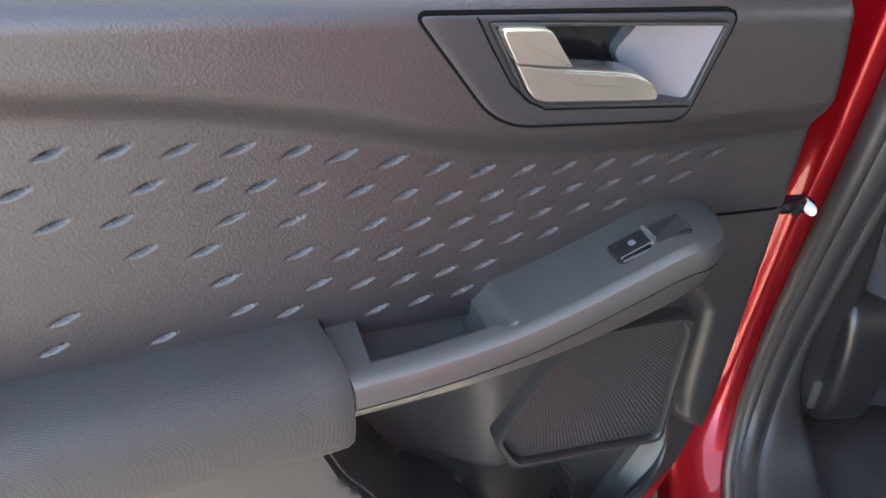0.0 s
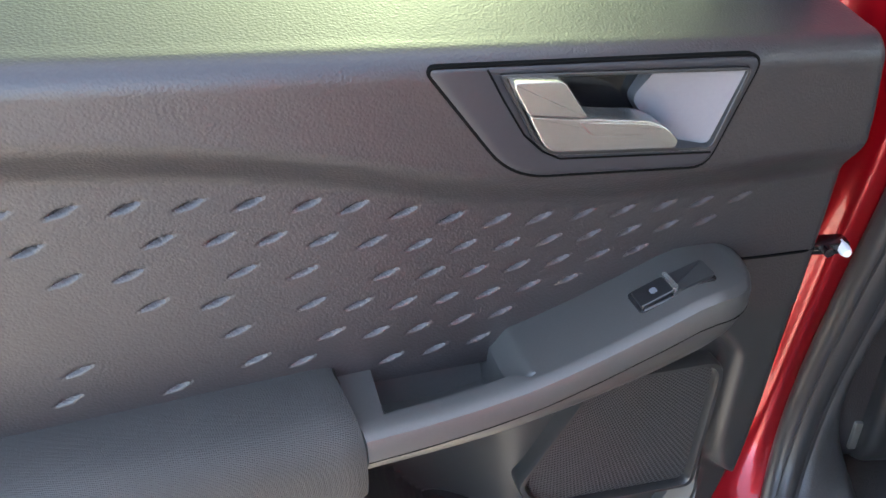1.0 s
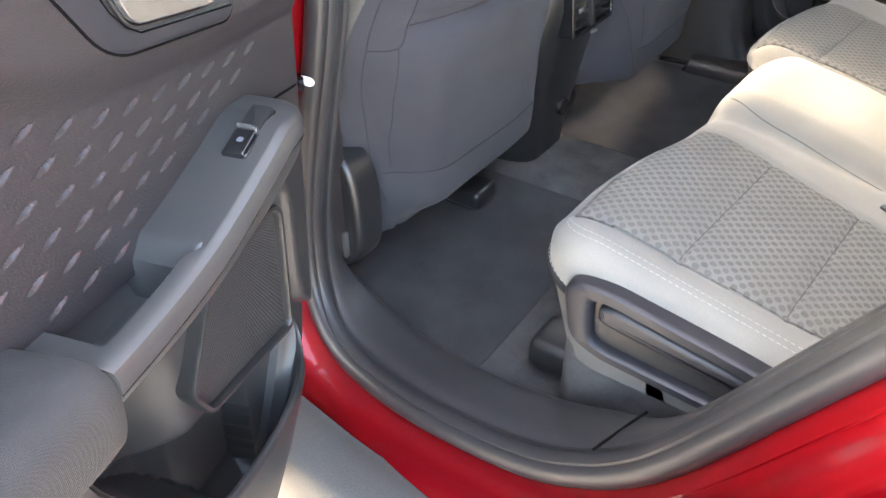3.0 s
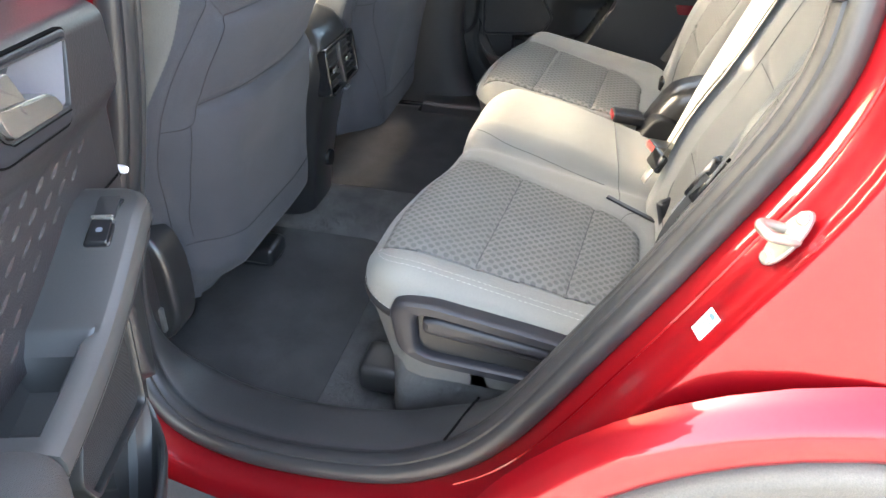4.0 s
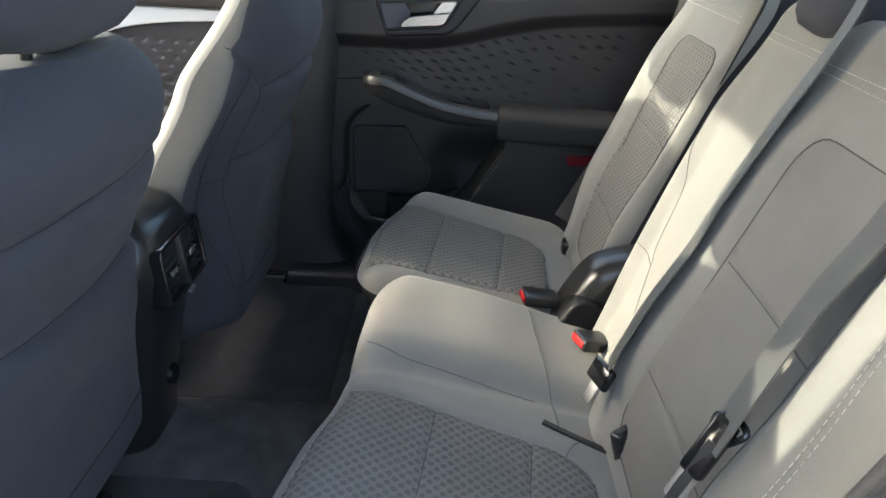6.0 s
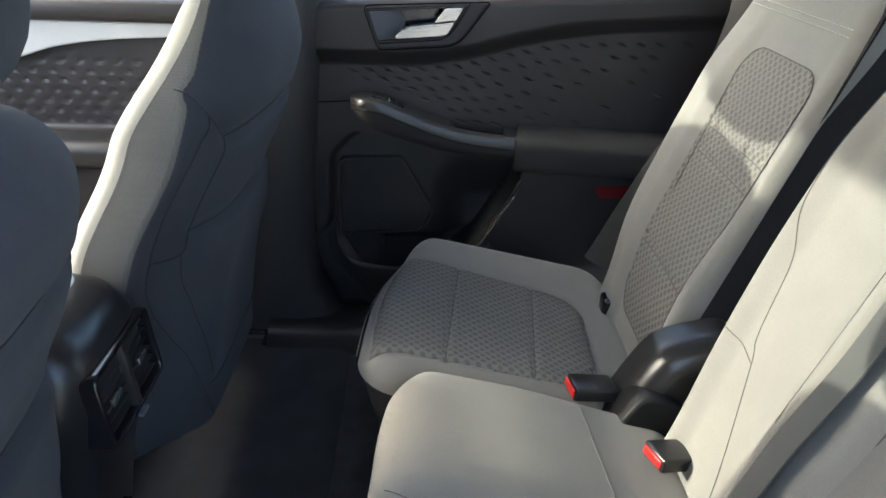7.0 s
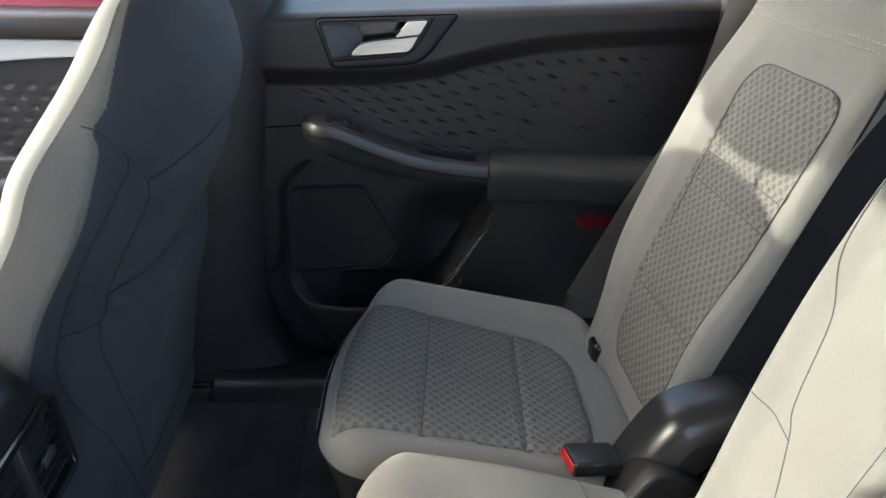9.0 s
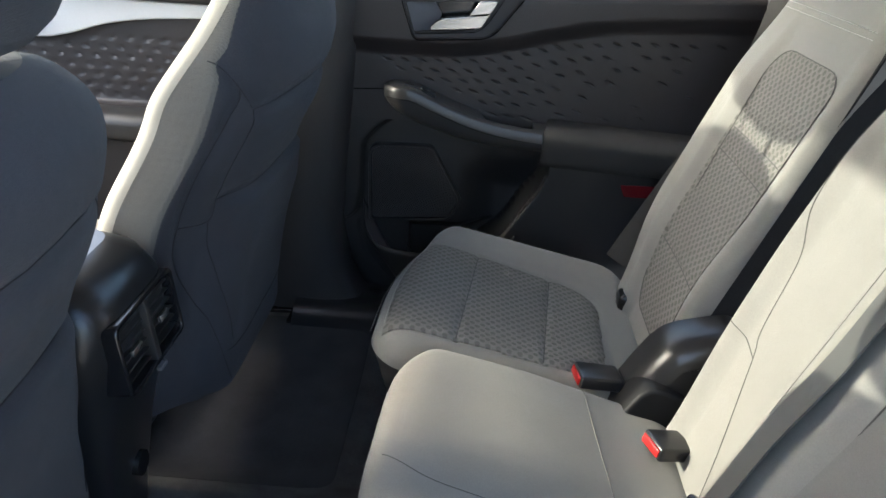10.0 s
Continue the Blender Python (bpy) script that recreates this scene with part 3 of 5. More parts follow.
for _u, _v in DIMPLES:
    for _i in (-1, 0, 1):
        for _j in (-1, 0, 1):
            DENTS.setdefault((int(_u / 0.016) + _i, int(_v / 0.016) + _j), []).append((_u, _v))



def trim_height(u, v):
    n = -0.006 + 0.018 * sstep(v - v_crease(u), -0.016, 0.022)
    top = v_shelf(u)
    if v > top - 0.014:
        d = min(1.0, (v - top + 0.014) / 0.020)
        n -= 0.02 * (1 - math.sqrt(max(0.0, 1 - d * d)))
    if v > top + 0.006:
        n -= (v - top - 0.006) * 4.0
    n -= edge_roll(u, v)
    for cu, cv in DENTS.get((int(u / 0.016), int(v / 0.016)), ()):
        du, dv = u - cu, v - cv
        a, b = du * 0.94 - dv * 0.342, du * 0.342 + dv * 0.94
        k = 1 - abs(a / 0.0140) ** 1.3
        if k > 0:
            hi, mid, lo = 0.0022 * k, 0.0011 * k, -0.0027 * k
            if lo < b < hi:
                n -= 0.0042 * k * ((hi - b) / (hi - mid) if b > mid else (b - lo) / (mid - lo))
    return n


def inside(poly, x, y):
    hit = False
    for (xa, ya), (xb, yb) in zip(poly, poly[1:] + poly[:1]):
        if (ya > y) != (yb > y) and x < (xb - xa) * (y - ya) / (yb - ya) + xa:
            hit = not hit
    return hit


CUP = [(0.097, 1.1015), (0.299, 1.1110), (0.2515, 1.0420), (0.119, 1.0320)]


def rear_edge(v):
    return lerp_table(v, [(0.44, 0.47), (0.60, 0.55), (0.80, 0.66), (0.95, 0.75), (1.10, 0.80), (1.3, 0.82)])


def front_edge(v):
    return lerp_table(v, [(0.44, 0.125), (0.465, 0.086), (0.49, 0.050), (0.53, 0.014), (0.569, -0.010), (0.62, -0.020), (0.68, -0.0255), (0.75, -0.0285), (0.92, -0.030), (0.98, -0.031), (1.04, -0.028), (1.085, -0.021), (1.2, -0.008)])


def edge_roll(u, v):
    """How far the trim's front edge curls back to the steel."""
    q = 1 - (u - front_edge(v)) / 0.013
    return 0.016 * (1 - math.sqrt(max(0.0, 1 - min(1.0, q) ** 2))) if q > 0 else 0.0


def lower_height(u, v):
    """Speaker and pocket zone set back; the panel under the arm pad stands proud; a rim runs down the front."""
    edge = lerp_table(v, [(0.50, 0.20), (0.58, 0.255), (0.64, 0.315), (0.70, 0.352), (0.78, 0.392), (0.9, 0.40)])
    deep = 0.048 * sstep(u, 0.215, 0.300) * sstep(0.815 - v, 0.0, 0.11) + 0.040 * sstep(0.640 - v, 0.0, 0.03)
    deep *= sstep(u - front_edge(v), 0.025, 0.055) * sstep(v, 0.450, 0.490)
    n = -0.026 - min(0.055, deep)
    n += (0.032 - n) * sstep(u - edge, -0.007, 0.007)
    # flat front rail beside the speaker
    rail = lerp_table(v, [(0.62, -0.03), (0.66, 0.010), (0.70, 0.018), (0.80, 0.022), (0.84, 0.05), (0.87, 0.09)])
    n = max(n, -0.030 + 0.022 * sstep(rail - u, -0.008, 0.008) - edge_roll(u, v)) if u < 0.12 else n
    return n


ARM_TOP = [(0.060, 0.938), (0.075, 0.9425), (0.110, 0.943), (0.159, 0.926), (0.205, 0.908), (0.251, 0.893), (0.30, 0.883), (0.36, 0.876), (0.402, 0.874)]


def arm_depth(u):
    return 0.0645 * math.sqrt(max(0.0, 1 - ((0.115 - u) / 0.0525) ** 2)) if u < 0.115 else 0.0645


def arm_shear(u, n):
    """The joint between pull and pad leans forward towards the cabin."""
    return u - 0.011 * max(0.0, n) / 0.06 * sstep(u, 0.36, 0.389)


def arm_under(u):
    return lerp_table(u, [(0.06, 0.922), (0.075, 0.905), (0.10, 0.890), (0.16, 0.866), (0.25, 0.843), (0.30, 0.836), (0.40, 0.832)])


def build_rear_door(base, m, label, open_door):
    door = thing("rear_door", base, label, "car door", "rear doors")

    def add(name, bm, material, parent=None, lab="", angle=40, uv=None):
        ob = part(name, bm, material, None, lab, angle, m, uv)
        ob.parent = parent or door
        ob.matrix_parent_inverse = Matrix() if parent else BASE[door.name]
        return ob

    # painted steel shell
    shell = [(-0.050, 0.66), (-0.058, 0.90), (-0.060, 1.10), (0.82, 1.135), (0.83, 1.0), (0.70, 0.80), (0.60, 0.60), (0.52, 0.40), (0.06, 0.40), (-0.01, 0.50)]
    if not open_door:
        shell = [(0.03, 0.62), (0.01, 0.80), (0.01, 1.10), (0.74, 1.14), (0.72, 1.0), (0.62, 0.80), (0.50, 0.60), (0.44, 0.46), (0.12, 0.46), (0.06, 0.54)]
    skin = rounded(shell, 0.05)
    add("shell", bm_slab(skin, -0.135, -0.100, 0.012), M_RED, None, "painted red steel door shell")
    add("shell_flange", bm_ring_frame(skin, grown(skin, -0.030), -0.102, -0.034 if open_door else -0.072, 0.010), M_RED)
    # window frame and glass above the waist
    fr = [(-0.03, 1.12), (-0.03, 1.52), (0.10, 1.58), (0.55, 1.55), (0.80, 1.20), (0.81, 1.16)]
    fr_in = [(0.03, 1.115), (0.03, 1.47), (0.12, 1.52), (0.52, 1.50), (0.73, 1.20), (0.74, 1.16)]
    add("window_frame", bm_ring_frame(fr, fr_in, -0.12, -0.07, 0.006), M_RUBBER)
    # the open door's pane is unseen, added to dim the sun on its shelf
    if open_door:
        add("window_pane", bm_slab(rounded([(0.02, 1.10), (0.02, 1.48), (0.12, 1.53), (0.53, 1.51), (0.74, 1.20), (0.75, 1.14)], 0.02), -0.10, -0.096, 0.001), M_TINT, None, "dark tinted privacy glass")
    else:
        pane = add("window_pane", bm_slab(rounded([(0.02, 1.10), (0.02, 1.48), (0.12, 1.53), (0.53, 1.51), (0.74, 1.20), (0.75, 1.14)], 0.02), -0.10, -0.096, 0.001), M_GLASS)
        pane.visible_shadow = False
    # moulded upper trim with the sunk marks
    def plan_up(a, b):
        v = 0.862 + b * (v_shelf(0.8 * a) + 0.036 - 0.862)
        return front_edge(v) + a * (rear_edge(v) - front_edge(v)), v

    def plan_low(a, b):
        return front_edge(b) + a * (rear_edge(b) - front_edge(b)), b
    fine = 0.0013 if open_door else 0.0017
    add("upper_trim", bm_field(0, 1, 0, 1, fine * 1.0, trim_height, lambda u, v: not inside(CUP, u, v), 0.02, warp=plan_up, counts=(round(0.8 / fine * (1.15 if open_door else 1.0)), round(0.27 / fine * (1.3 if open_door else 1.2)))), M_TRIM, None, "grained black upper trim with rows of sunk marks", 60)
    add("lower_trim", bm_field(0, 1, 0.44, 0.870, 0.004, lower_height, None, 0.02, warp=plan_low, counts=(150, 108)), M_SMOOTH, None, "black plastic lower trim with a map pocket", 60)
    add("trim_seam", bm_sweep([(-0.024, 0.9180, -0.0085), (-0.010, 0.9190, -0.0052), (0.03, 0.9215, -0.0042), (0.066, 0.924, -0.0042)], circle(0.0012, 6)), M_GAP)
    # handle bezel, cup and lever
    esc = rounded([(0.091, 1.1030), (0.3215, 1.1140), (0.2640, 1.0365), (0.1180, 1.0255)], [0.012, 0.007, 0.026, 0.012], 7)
    cup = rounded([(0.0985, 1.0965), (0.2765, 1.1078), (0.2440, 1.0500), (0.1165, 1.0385)], [0.006, 0.003, 0.014, 0.007], 7)
    add("handle_bezel", bm_ring_frame(esc, cup, -0.004, 0.0145, 0.0015), M_BEZEL, None, "dark satin grey door handle bezel")
    add("bezel_gap", bm_ring_frame(grown(esc, 0.0020), esc, -0.004, 0.0132, 0.0003), M_GAP)
    add("bezel_split", bm_sweep([(0.2842, 1.1115, 0.0146), (0.2722, 1.0898, 0.0146), (0.2578, 1.0661, 0.0146), (0.2444, 1.0531, 0.0146), (0.2314, 1.0462, 0.0146), (0.117, 1.0365, 0.0146)], circle(0.0007, 6)), M_GAP)
    lip = grown(cup, -0.0025)
    add("recess_lip", bm_ring_frame(cup, lip, -0.010, 0.0156, 0.001), M_SMOOTH)
    add("handle_cup", bm_slab(cup, -0.03, -0.024, 0.001), M_GLOSS, None, "black recess behind the door handle")
    wall = [[(p[0], p[1], z) for p in cup] for z in (0.010, -0.024)]
    add("cup_wall", bm_loft(wall, True, False, False), M_SMOOTH)
    scoop = rounded([(0.1005, 1.0965), (0.150, 1.0995), (0.168, 1.0700), (0.146, 1.0400), (0.1165, 1.0375)], [0.004, 0.002, 0.006, 0.004, 0.006], 4)
    rings = [[(p[0], p[1], d - 0.030 * sstep(p[0], 0.098, 0.180) + 0.004 * sstep(p[1], 1.08, 1.0)) for p in scoop] for d in (-0.004, 0.0135)]
    add("cup_scoop", bm_loft(rings), M_CUP, None, "satin grey finger scoop")
    body = rounded([(0.2580, 1.0815), (0.2337, 1.0772), (0.2172, 1.0753), (0.1730, 1.0692), (0.1585, 1.0623), (0.1485, 1.0520), (0.1505, 1.0468), (0.2390, 1.0545), (0.2464, 1.0600)], [0.003, 0.004, 0.006, 0.006, 0.006, 0.004, 0.004, 0.006, 0.006], 5)
    lever = add("handle_lever", bm_slab(body, 0.000, 0.0215, 0.0010, 3), M_SILVER, None, "satin silver door pull lever")
    blade = rounded([(0.2250, 1.0752), (0.2180, 1.0735), (0.1740, 1.0678), (0.1620, 1.0632), (0.1760, 1.0600), (0.2150, 1.0640)], 0.004, 4)
    add("finger_face", bm_slab(blade, 0.018, 0.0228, 0.0007, 2), M_SILVER, lever, "raised finger face of the lever")
    add("lever_head", bm_slab(rounded([(0.2715, 1.1040), (0.2690, 1.1062), (0.2389, 1.1041), (0.2195, 1.0778), (0.2600, 1.0838)], [0.005, 0.005, 0.004, 0.004, 0.003], 5), 0.004, 0.0260, 0.0010, 3), M_SILVER, lever, "satin silver lock tab")
    # armrest body: switch pod, pull pocket and its front wall
    def top_v(u):
        return lerp_table(u, ARM_TOP)
    rings = []
    us = [0.1150 - 0.0525 * math.cos(a) for a in np.linspace(0.12, 1.57, 12)] + list(np.linspace(0.13, 0.245, 9))
    us += [0.250, 0.2535, 0.2575, 0.262, 0.2665, 0.270, 0.29, 0.31, 0.33, 0.35, 0.3575, 0.3580, 0.3615, 0.362, 0.372, 0.382, 0.3885, 0.3890]
    for u in us:
        d, t, b = arm_depth(u), top_v(u), arm_under(u)
        t -= 0.004 * sstep(0.085 - u, 0, 0.022)
        dip = 0.046 * sstep(u, 0.2505, 0.268) * sstep(0.3618, 0, 1) * (1.0 if u < 0.3600 else 0.0)
        if 0.268 < u < 0.36:
            dip = 0.046
        r = min(0.010, d * 0.3)
        w = d - 0.027 + 0.010 * sstep(0.268 - u, 0, 0.018)
        prof = [(-0.02, t - min(dip, 0.022)), (-0.0075, t - dip), (w * 0.5, t - dip), (w - 0.003, t - dip), (w, t - dip * 0.9), (w + 0.0015, t - 0.004 * (dip > 0)), (w + 0.005, t)]
        top = max(w + 0.006, d - r)
        prof += [(top, t), (d - r * 0.30, t - r * 0.30), (d, t - r), (d, t - 0.0205), (d - 0.0018, t - 0.0222), (d - 0.0022, t - 0.0245), (d - 0.006, (t + b) / 2 - 0.012),
                 (d * 0.80, b + 0.005), (d * 0.70, b), (0.0, b), (-0.02, b)]
        rings.append([(arm_shear(u, q[0]), min(q[1], t) if k < 10 else max(min(q[1], t - 0.004), b), q[0]) for k, q in enumerate(prof)])
    add("armrest_pull", bm_loft(rings), M_ARM, None, "black plastic armrest with a pull pocket", 38)
    line = [(arm_shear(u, 0.064), top_v(u) - 0.0218 - 0.004 * sstep(0.085 - u, 0, 0.022), arm_depth(u) - 0.0008) for u in [0.115 - 0.05 * math.cos(a) for a in np.linspace(0.45, 1.57, 12)] + list(np.linspace(0.13, 0.389, 40))]
    add("armrest_split", bm_sweep(line, circle(0.0006, 6)), M_GAP)
    # window switch
    du = (-0.938, 0.347)
    def on_pod(a, b, h):
        u, n = 0.136 - a, 0.029 + b
        return Vector((u, top_v(u) + h - 0.0005, n))
    bez = [(-0.030, -0.012), (0.030, -0.012), (0.030, 0.012), (-0.030, 0.012)]
    rr = rounded([(p[0], p[1]) for p in bez], 0.004, 4)
    rings = [[on_pod(p.x, p.y, -0.004) for p in rr], [on_pod(p.x, p.y, 0.0015) for p in rr], [on_pod(p.x * 0.94, p.y * 0.88, 0.0022) for p in rr]]
    sw = add("switch_bezel", bm_loft(rings), M_GLOSS, None, "gloss black window switch plate")
    key = rounded([(-0.028, -0.0095), (-0.004, -0.0095), (-0.004, 0.0095), (-0.028, 0.0095)], 0.002, 3)
    add("switch_key", bm_loft([[on_pod(p.x, p.y, 0.001) for p in key], [on_pod(p.x, p.y, 0.0045) for p in key], [on_pod(p.x * 0.97 - 0.0005, p.y * 0.9, 0.005) for p in key]]), M_GLOSS, sw)
    add("switch_edge", bm_loft([[on_pod(p.x, p.y, h) for p in rounded([(-0.004, -0.010), (-0.001, -0.010), (-0.001, 0.010), (-0.004, 0.010)], 0.001, 2)] for h in (0.002, 0.0068)]), M_SILVER, sw, "bright edge of the window switch")
    ic = rounded([(-0.018, -0.003), (-0.013, -0.003), (-0.013, 0.003), (-0.018, 0.003)], 0.002, 3)
    add("switch_mark", bm_loft([[on_pod(p.x, p.y, h) for p in ic] for h in (0.0045, 0.0054)]), M_CUP, sw)
    sc = rounded([(0.0, -0.0098), (0.028, -0.0098), (0.028, 0.0098), (0.0, 0.0098)], 0.003, 3)
    # flat black triangle painted in for the shade of the switch's hollow
    hol = [(0.0010, -0.0094), (0.0262, -0.0094), (0.0255, -0.0078), (0.0030, 0.0030), (0.0010, 0.0030)]
    add("switch_hollow_shade", bm_loft([[on_pod(p[0], p[1], h + 0.0025 * sstep(p[0], 0.01, 0.028)) for p in hol] for h in (0.001, 0.0031)]), M_BLACK, sw)
    add("switch_scoop", bm_loft([[on_pod(p.x, p.y, -0.001) for p in sc], [on_pod(p.x, p.y, 0.0026 + 0.0025 * sstep(p.x, 0.01, 0.028)) for p in sc]]), M_SMOOTH, sw)
    # padded arm
    rings = []
    for u in (0.3905, 0.3912, 0.3945, 0.41, 0.48, 0.55, 0.62, 0.68, 0.73):
        k = 0.93 + 0.05 * sstep(u, 0.3905, 0.397) + 0.02
        t = 0.887 - 0.050 * (u - 0.39)
        b = 0.806 - 0.035 * (u - 0.39)
        prof = [(-0.02, t - 0.001), (0.012, t), (0.036, t - 0.001), (0.050, t - 0.005), (0.060, t - 0.013), (0.066, t - 0.027), (0.066, b + 0.026), (0.062, b + 0.008), (0.052, b), (0.034, b - 0.001), (-0.02, b)]
        rings.append([(u - 0.011 * max(0.0, q.x) / 0.06, (q.y - 0.845) * k + 0.845, q.x * k) for q in spline([(a, c, 0) for a, c in prof], 3)])
    add("arm_pad", bm_loft(rings), M_PAD, None, "black woven cloth arm pad", 60)
    # speaker
    spk = rounded([(0.031, 0.794), (0.043, 0.807), (0.163, 0.811), (0.231, 0.692), (0.207, 0.648), (0.033, 0.634)], 0.012, 5)
    inn = [Vector((p.x + (0.13 - p.x) * 0.07, p.y + (0.73 - p.y) * 0.07)) for p in [Vector(q) for q in spk]]
    frame_ob = add("speaker_frame", bm_ring_frame(spk, inn, -0.034, -0.008, 0.005), M_SMOOTH, None, "black plastic speaker surround")
    add("speaker_grille", bm_slab([(p.x, p.y) for p in inn], -0.032, -0.0165, 0.001), M_GRILLE, frame_ob, "perforated black speaker grille", uv=(0, 1))
    # map pocket lip and red reflector
    # map pocket: an open bin whose outer wall swings out from the front rail
    lip_path = spline([(0.020, 0.680, -0.028), (0.024, 0.642, -0.018), (0.034, 0.606, -0.004), (0.068, 0.582, 0.012), (0.15, 0.576, 0.024), (0.24, 0.583, 0.028), (0.31, 0.606, 0.028), (0.345, 0.640, 0.030)], 6)
    rings = []
    for p in lip_path:
        bu = max(p.x, front_edge(0.46) + 0.02) * 0.75 + 0.05
        low_out, low_in = Vector((bu, 0.450, p.z * 0.6 - 0.006)), Vector((bu, 0.458, p.z * 0.6 - 0.012))
        ring = [p + Vector((0, 0.000, -0.006)), p + Vector((0, 0.0045, -0.003)), p + Vector((0, 0.0045, 0.001)), p + Vector((0, 0.001, 0.004)), p + Vector((0, -0.006, 0.004))]
        ring += [p.lerp(low_out, 0.5) + Vector((0, 0, 0.006)), low_out, low_in, p.lerp(low_in, 0.5) + Vector((0, 0, -0.002))]
        rings.append(ring)
    add("map_pocket", bm_loft(rings), M_SMOOTH, None, "open map pocket wall of black plastic", 50)
    add("panel_edge", bm_sweep(spline([(0.394, 0.776, 0.026), (0.382, 0.745, 0.026), (0.360, 0.71, 0.026), (0.335, 0.66, 0.026), (0.300, 0.618, 0.026)], 6), circle(0.0012, 6)), M_SMOOTH, None, "pale edge of the lower panel")
    refl = rounded([(0.545, 0.772), (0.625, 0.774), (0.618, 0.748), (0.556, 0.747)], 0.004, 3)
    add("reflector", bm_slab(refl, 0.028, 0.0345, 0.001), M_REFLECTOR, None, "red plastic safety reflector", uv=(0, 1))
    return door


A = radians(73.5)
O = Vector((-0.7162, 0.4817, 0.0))
U, N = Vector((-math.sin(A), -math.cos(A), 0)), Vector((math.cos(A), -math.sin(A), 0))
left = Matrix(((U.x, 0, N.x, O.x), (U.y, 0, N.y, O.y), (0, 1, 0, 0), (0, 0, 0, 1)))
piv = Matrix.Translation((0.1, 1.09, 0)) @ Matrix.Rotation(radians(4.4), 4, "Z") @ Matrix.Translation((-0.1, -1.09, 0))
right = Matrix(((0, 0, -1, 0.745), (-1, 0, 0, 0.36), (0, 1, 0, 0), (0, 0, 0, 1)))
build_rear_door((-0.95, 0.40, 0.42), left @ piv, "open red rear door, its black inner trim facing back", True)
build_rear_door((0.78, 0.1, 0.42), right, "closed far rear door with black inner trim", False)


# ---- rear seats ----
def cush_top(y):
    return 0.668 + 0.21 * (y + 0.03)


def edge_fall(d, r):
    """Rounding of a cushion's rim at distance d from it."""
    if d >= r:
        return 0.0
    q = 1 - max(d, 0.0) / r
    return r * (1 - math.sqrt(max(0.0, 1 - q * q)))


def rect_dist(a, b, a0, a1, b0, b1, R):
    """Distance inside a rounded rectangle's rim."""
    qa, qb = abs(a - (a0 + a1) / 2) - (a1 - a0) / 2 + R, abs(b - (b0 + b1) / 2) - (b1 - b0) / 2 + R
    return R - (math.hypot(max(qa, 0), max(qb, 0)) + min(max(qa, qb), 0))


def build_cushion(name, x0, x1, label, mirror, nose, sides, base_cloth, deep, hump=None):
    """nose: the front rim's line as (x, y) pairs; sides: the panel's outer and inner x at its front, then at its rear;
    deep: how far the light cover runs down its sides;
    hump: x where the raised middle place ends, beyond the seat's inner side."""
    y0, y1 = -0.20, 0.275
    seat = thing(name, ((x0 + x1) / 2, 0.05, 0.50), label, "car seat", "rear seat cushions")
    xe = hump if hump else x1
    sg = -1 if mirror else 1
    xm = (x0 + x1) / 2
    SEAMS = (0.100, -0.030)

    def ix(t):
        """x inside the seat: t = 0 at its outer side, 1 at its inner side."""
        return x1 - (x1 - x0) * t if mirror else x0 + (x1 - x0) * t

    def front(x):
        return lerp_table(x, nose)

    def plain(x, y):
        """The plan before the front rim was bent."""
        return y if y < 0.0 else y * y1 / front(x)

    def bent(x, y):
        return y if y < 0.0 else y * front(x) / y1

    def seam_y(x, q):
        return q - 0.10 * (x - xm)

    def panel_x(y, k):
        """The panel's side: k = 0 outer, 1 inner."""
        f = sstep(0.20 - y, 0.0, 0.30)
        return sides[k] * (1 - f) + sides[2 + k] * f

    def panel_in(x, y):
        """Distance inside the panel's rim."""
        a, b = sorted((panel_x(y, 0), panel_x(y, 1)))
        rear = -0.120 - 0.05 * (x - xm)
        low, high = y - rear, front(x) - 0.020 - y
        d = min(x - a, b - x, high)
        R = 0.075
        if low < R:
            side = min(x - a, b - x)
            d = min(d, low if side > R else R - math.hypot(R - side, R - low))
        return d

    def top(x, y):
        yy = plain(x, y)
        z = cush_top(y) - edge_fall(rect_dist(x, yy, x0, xe, y0, y1, 0.07), 0.036)
        z -= 0.016 * sstep(yy, 0.17, y1) ** 2
        t = (x - x0) / (x1 - x0)
        if mirror:
            t = 1 - t
        z += 0.010 * sstep(0.20 - t, 0.0, 0.14)
        if hump:
            z += 0.024 * sstep(x, x1 - 0.01, x1 + 0.07) * (1 - 0.6 * sstep(-y, -0.05, 0.15)) - 0.007 * math.exp(-((x - x1 - 0.012) / 0.016) ** 2)
        else:
            z += 0.008 * sstep(t, 0.84, 0.98) * (1 - sstep(t, 0.95, 1.0))
        d = panel_in(x, y)
        z -= 0.004 * math.exp(-(d / 0.006) ** 2) - 0.003 * sstep(d, 0.0, 0.03)
        # seams
        for q in SEAMS:
            e = abs(y - seam_y(x, q))
            if e < 0.012 and d > 0:
                z -= 0.0045 * (1 - e / 0.012) ** 2
        return z

    bm = bm_field(x0, xe, y0, y1, 0.0050, lambda a, b: 0.0, corner=0.07, skirt=-1.0)
    for vv in bm.verts:
        low = vv.co.z < -0.5
        vv.co.y = bent(vv.co.x, vv.co.y)
        vv.co.z = cush_top(vv.co.y) - deep - 0.002 if low else top(vv.co.x, vv.co.y)
    part("cushion", bm, M_CLOTH, seat, "light grey woven cloth cushion", 60)
    low = bm_field(x0 + 0.001, xe - 0.001, y0, y1 - 0.001, 0.010, lambda a, b: 0.0, corner=0.07, skirt=-1.0)
    for vv in low.verts:
        foot = vv.co.z < -0.5
        vv.co.y = bent(vv.co.x, vv.co.y)
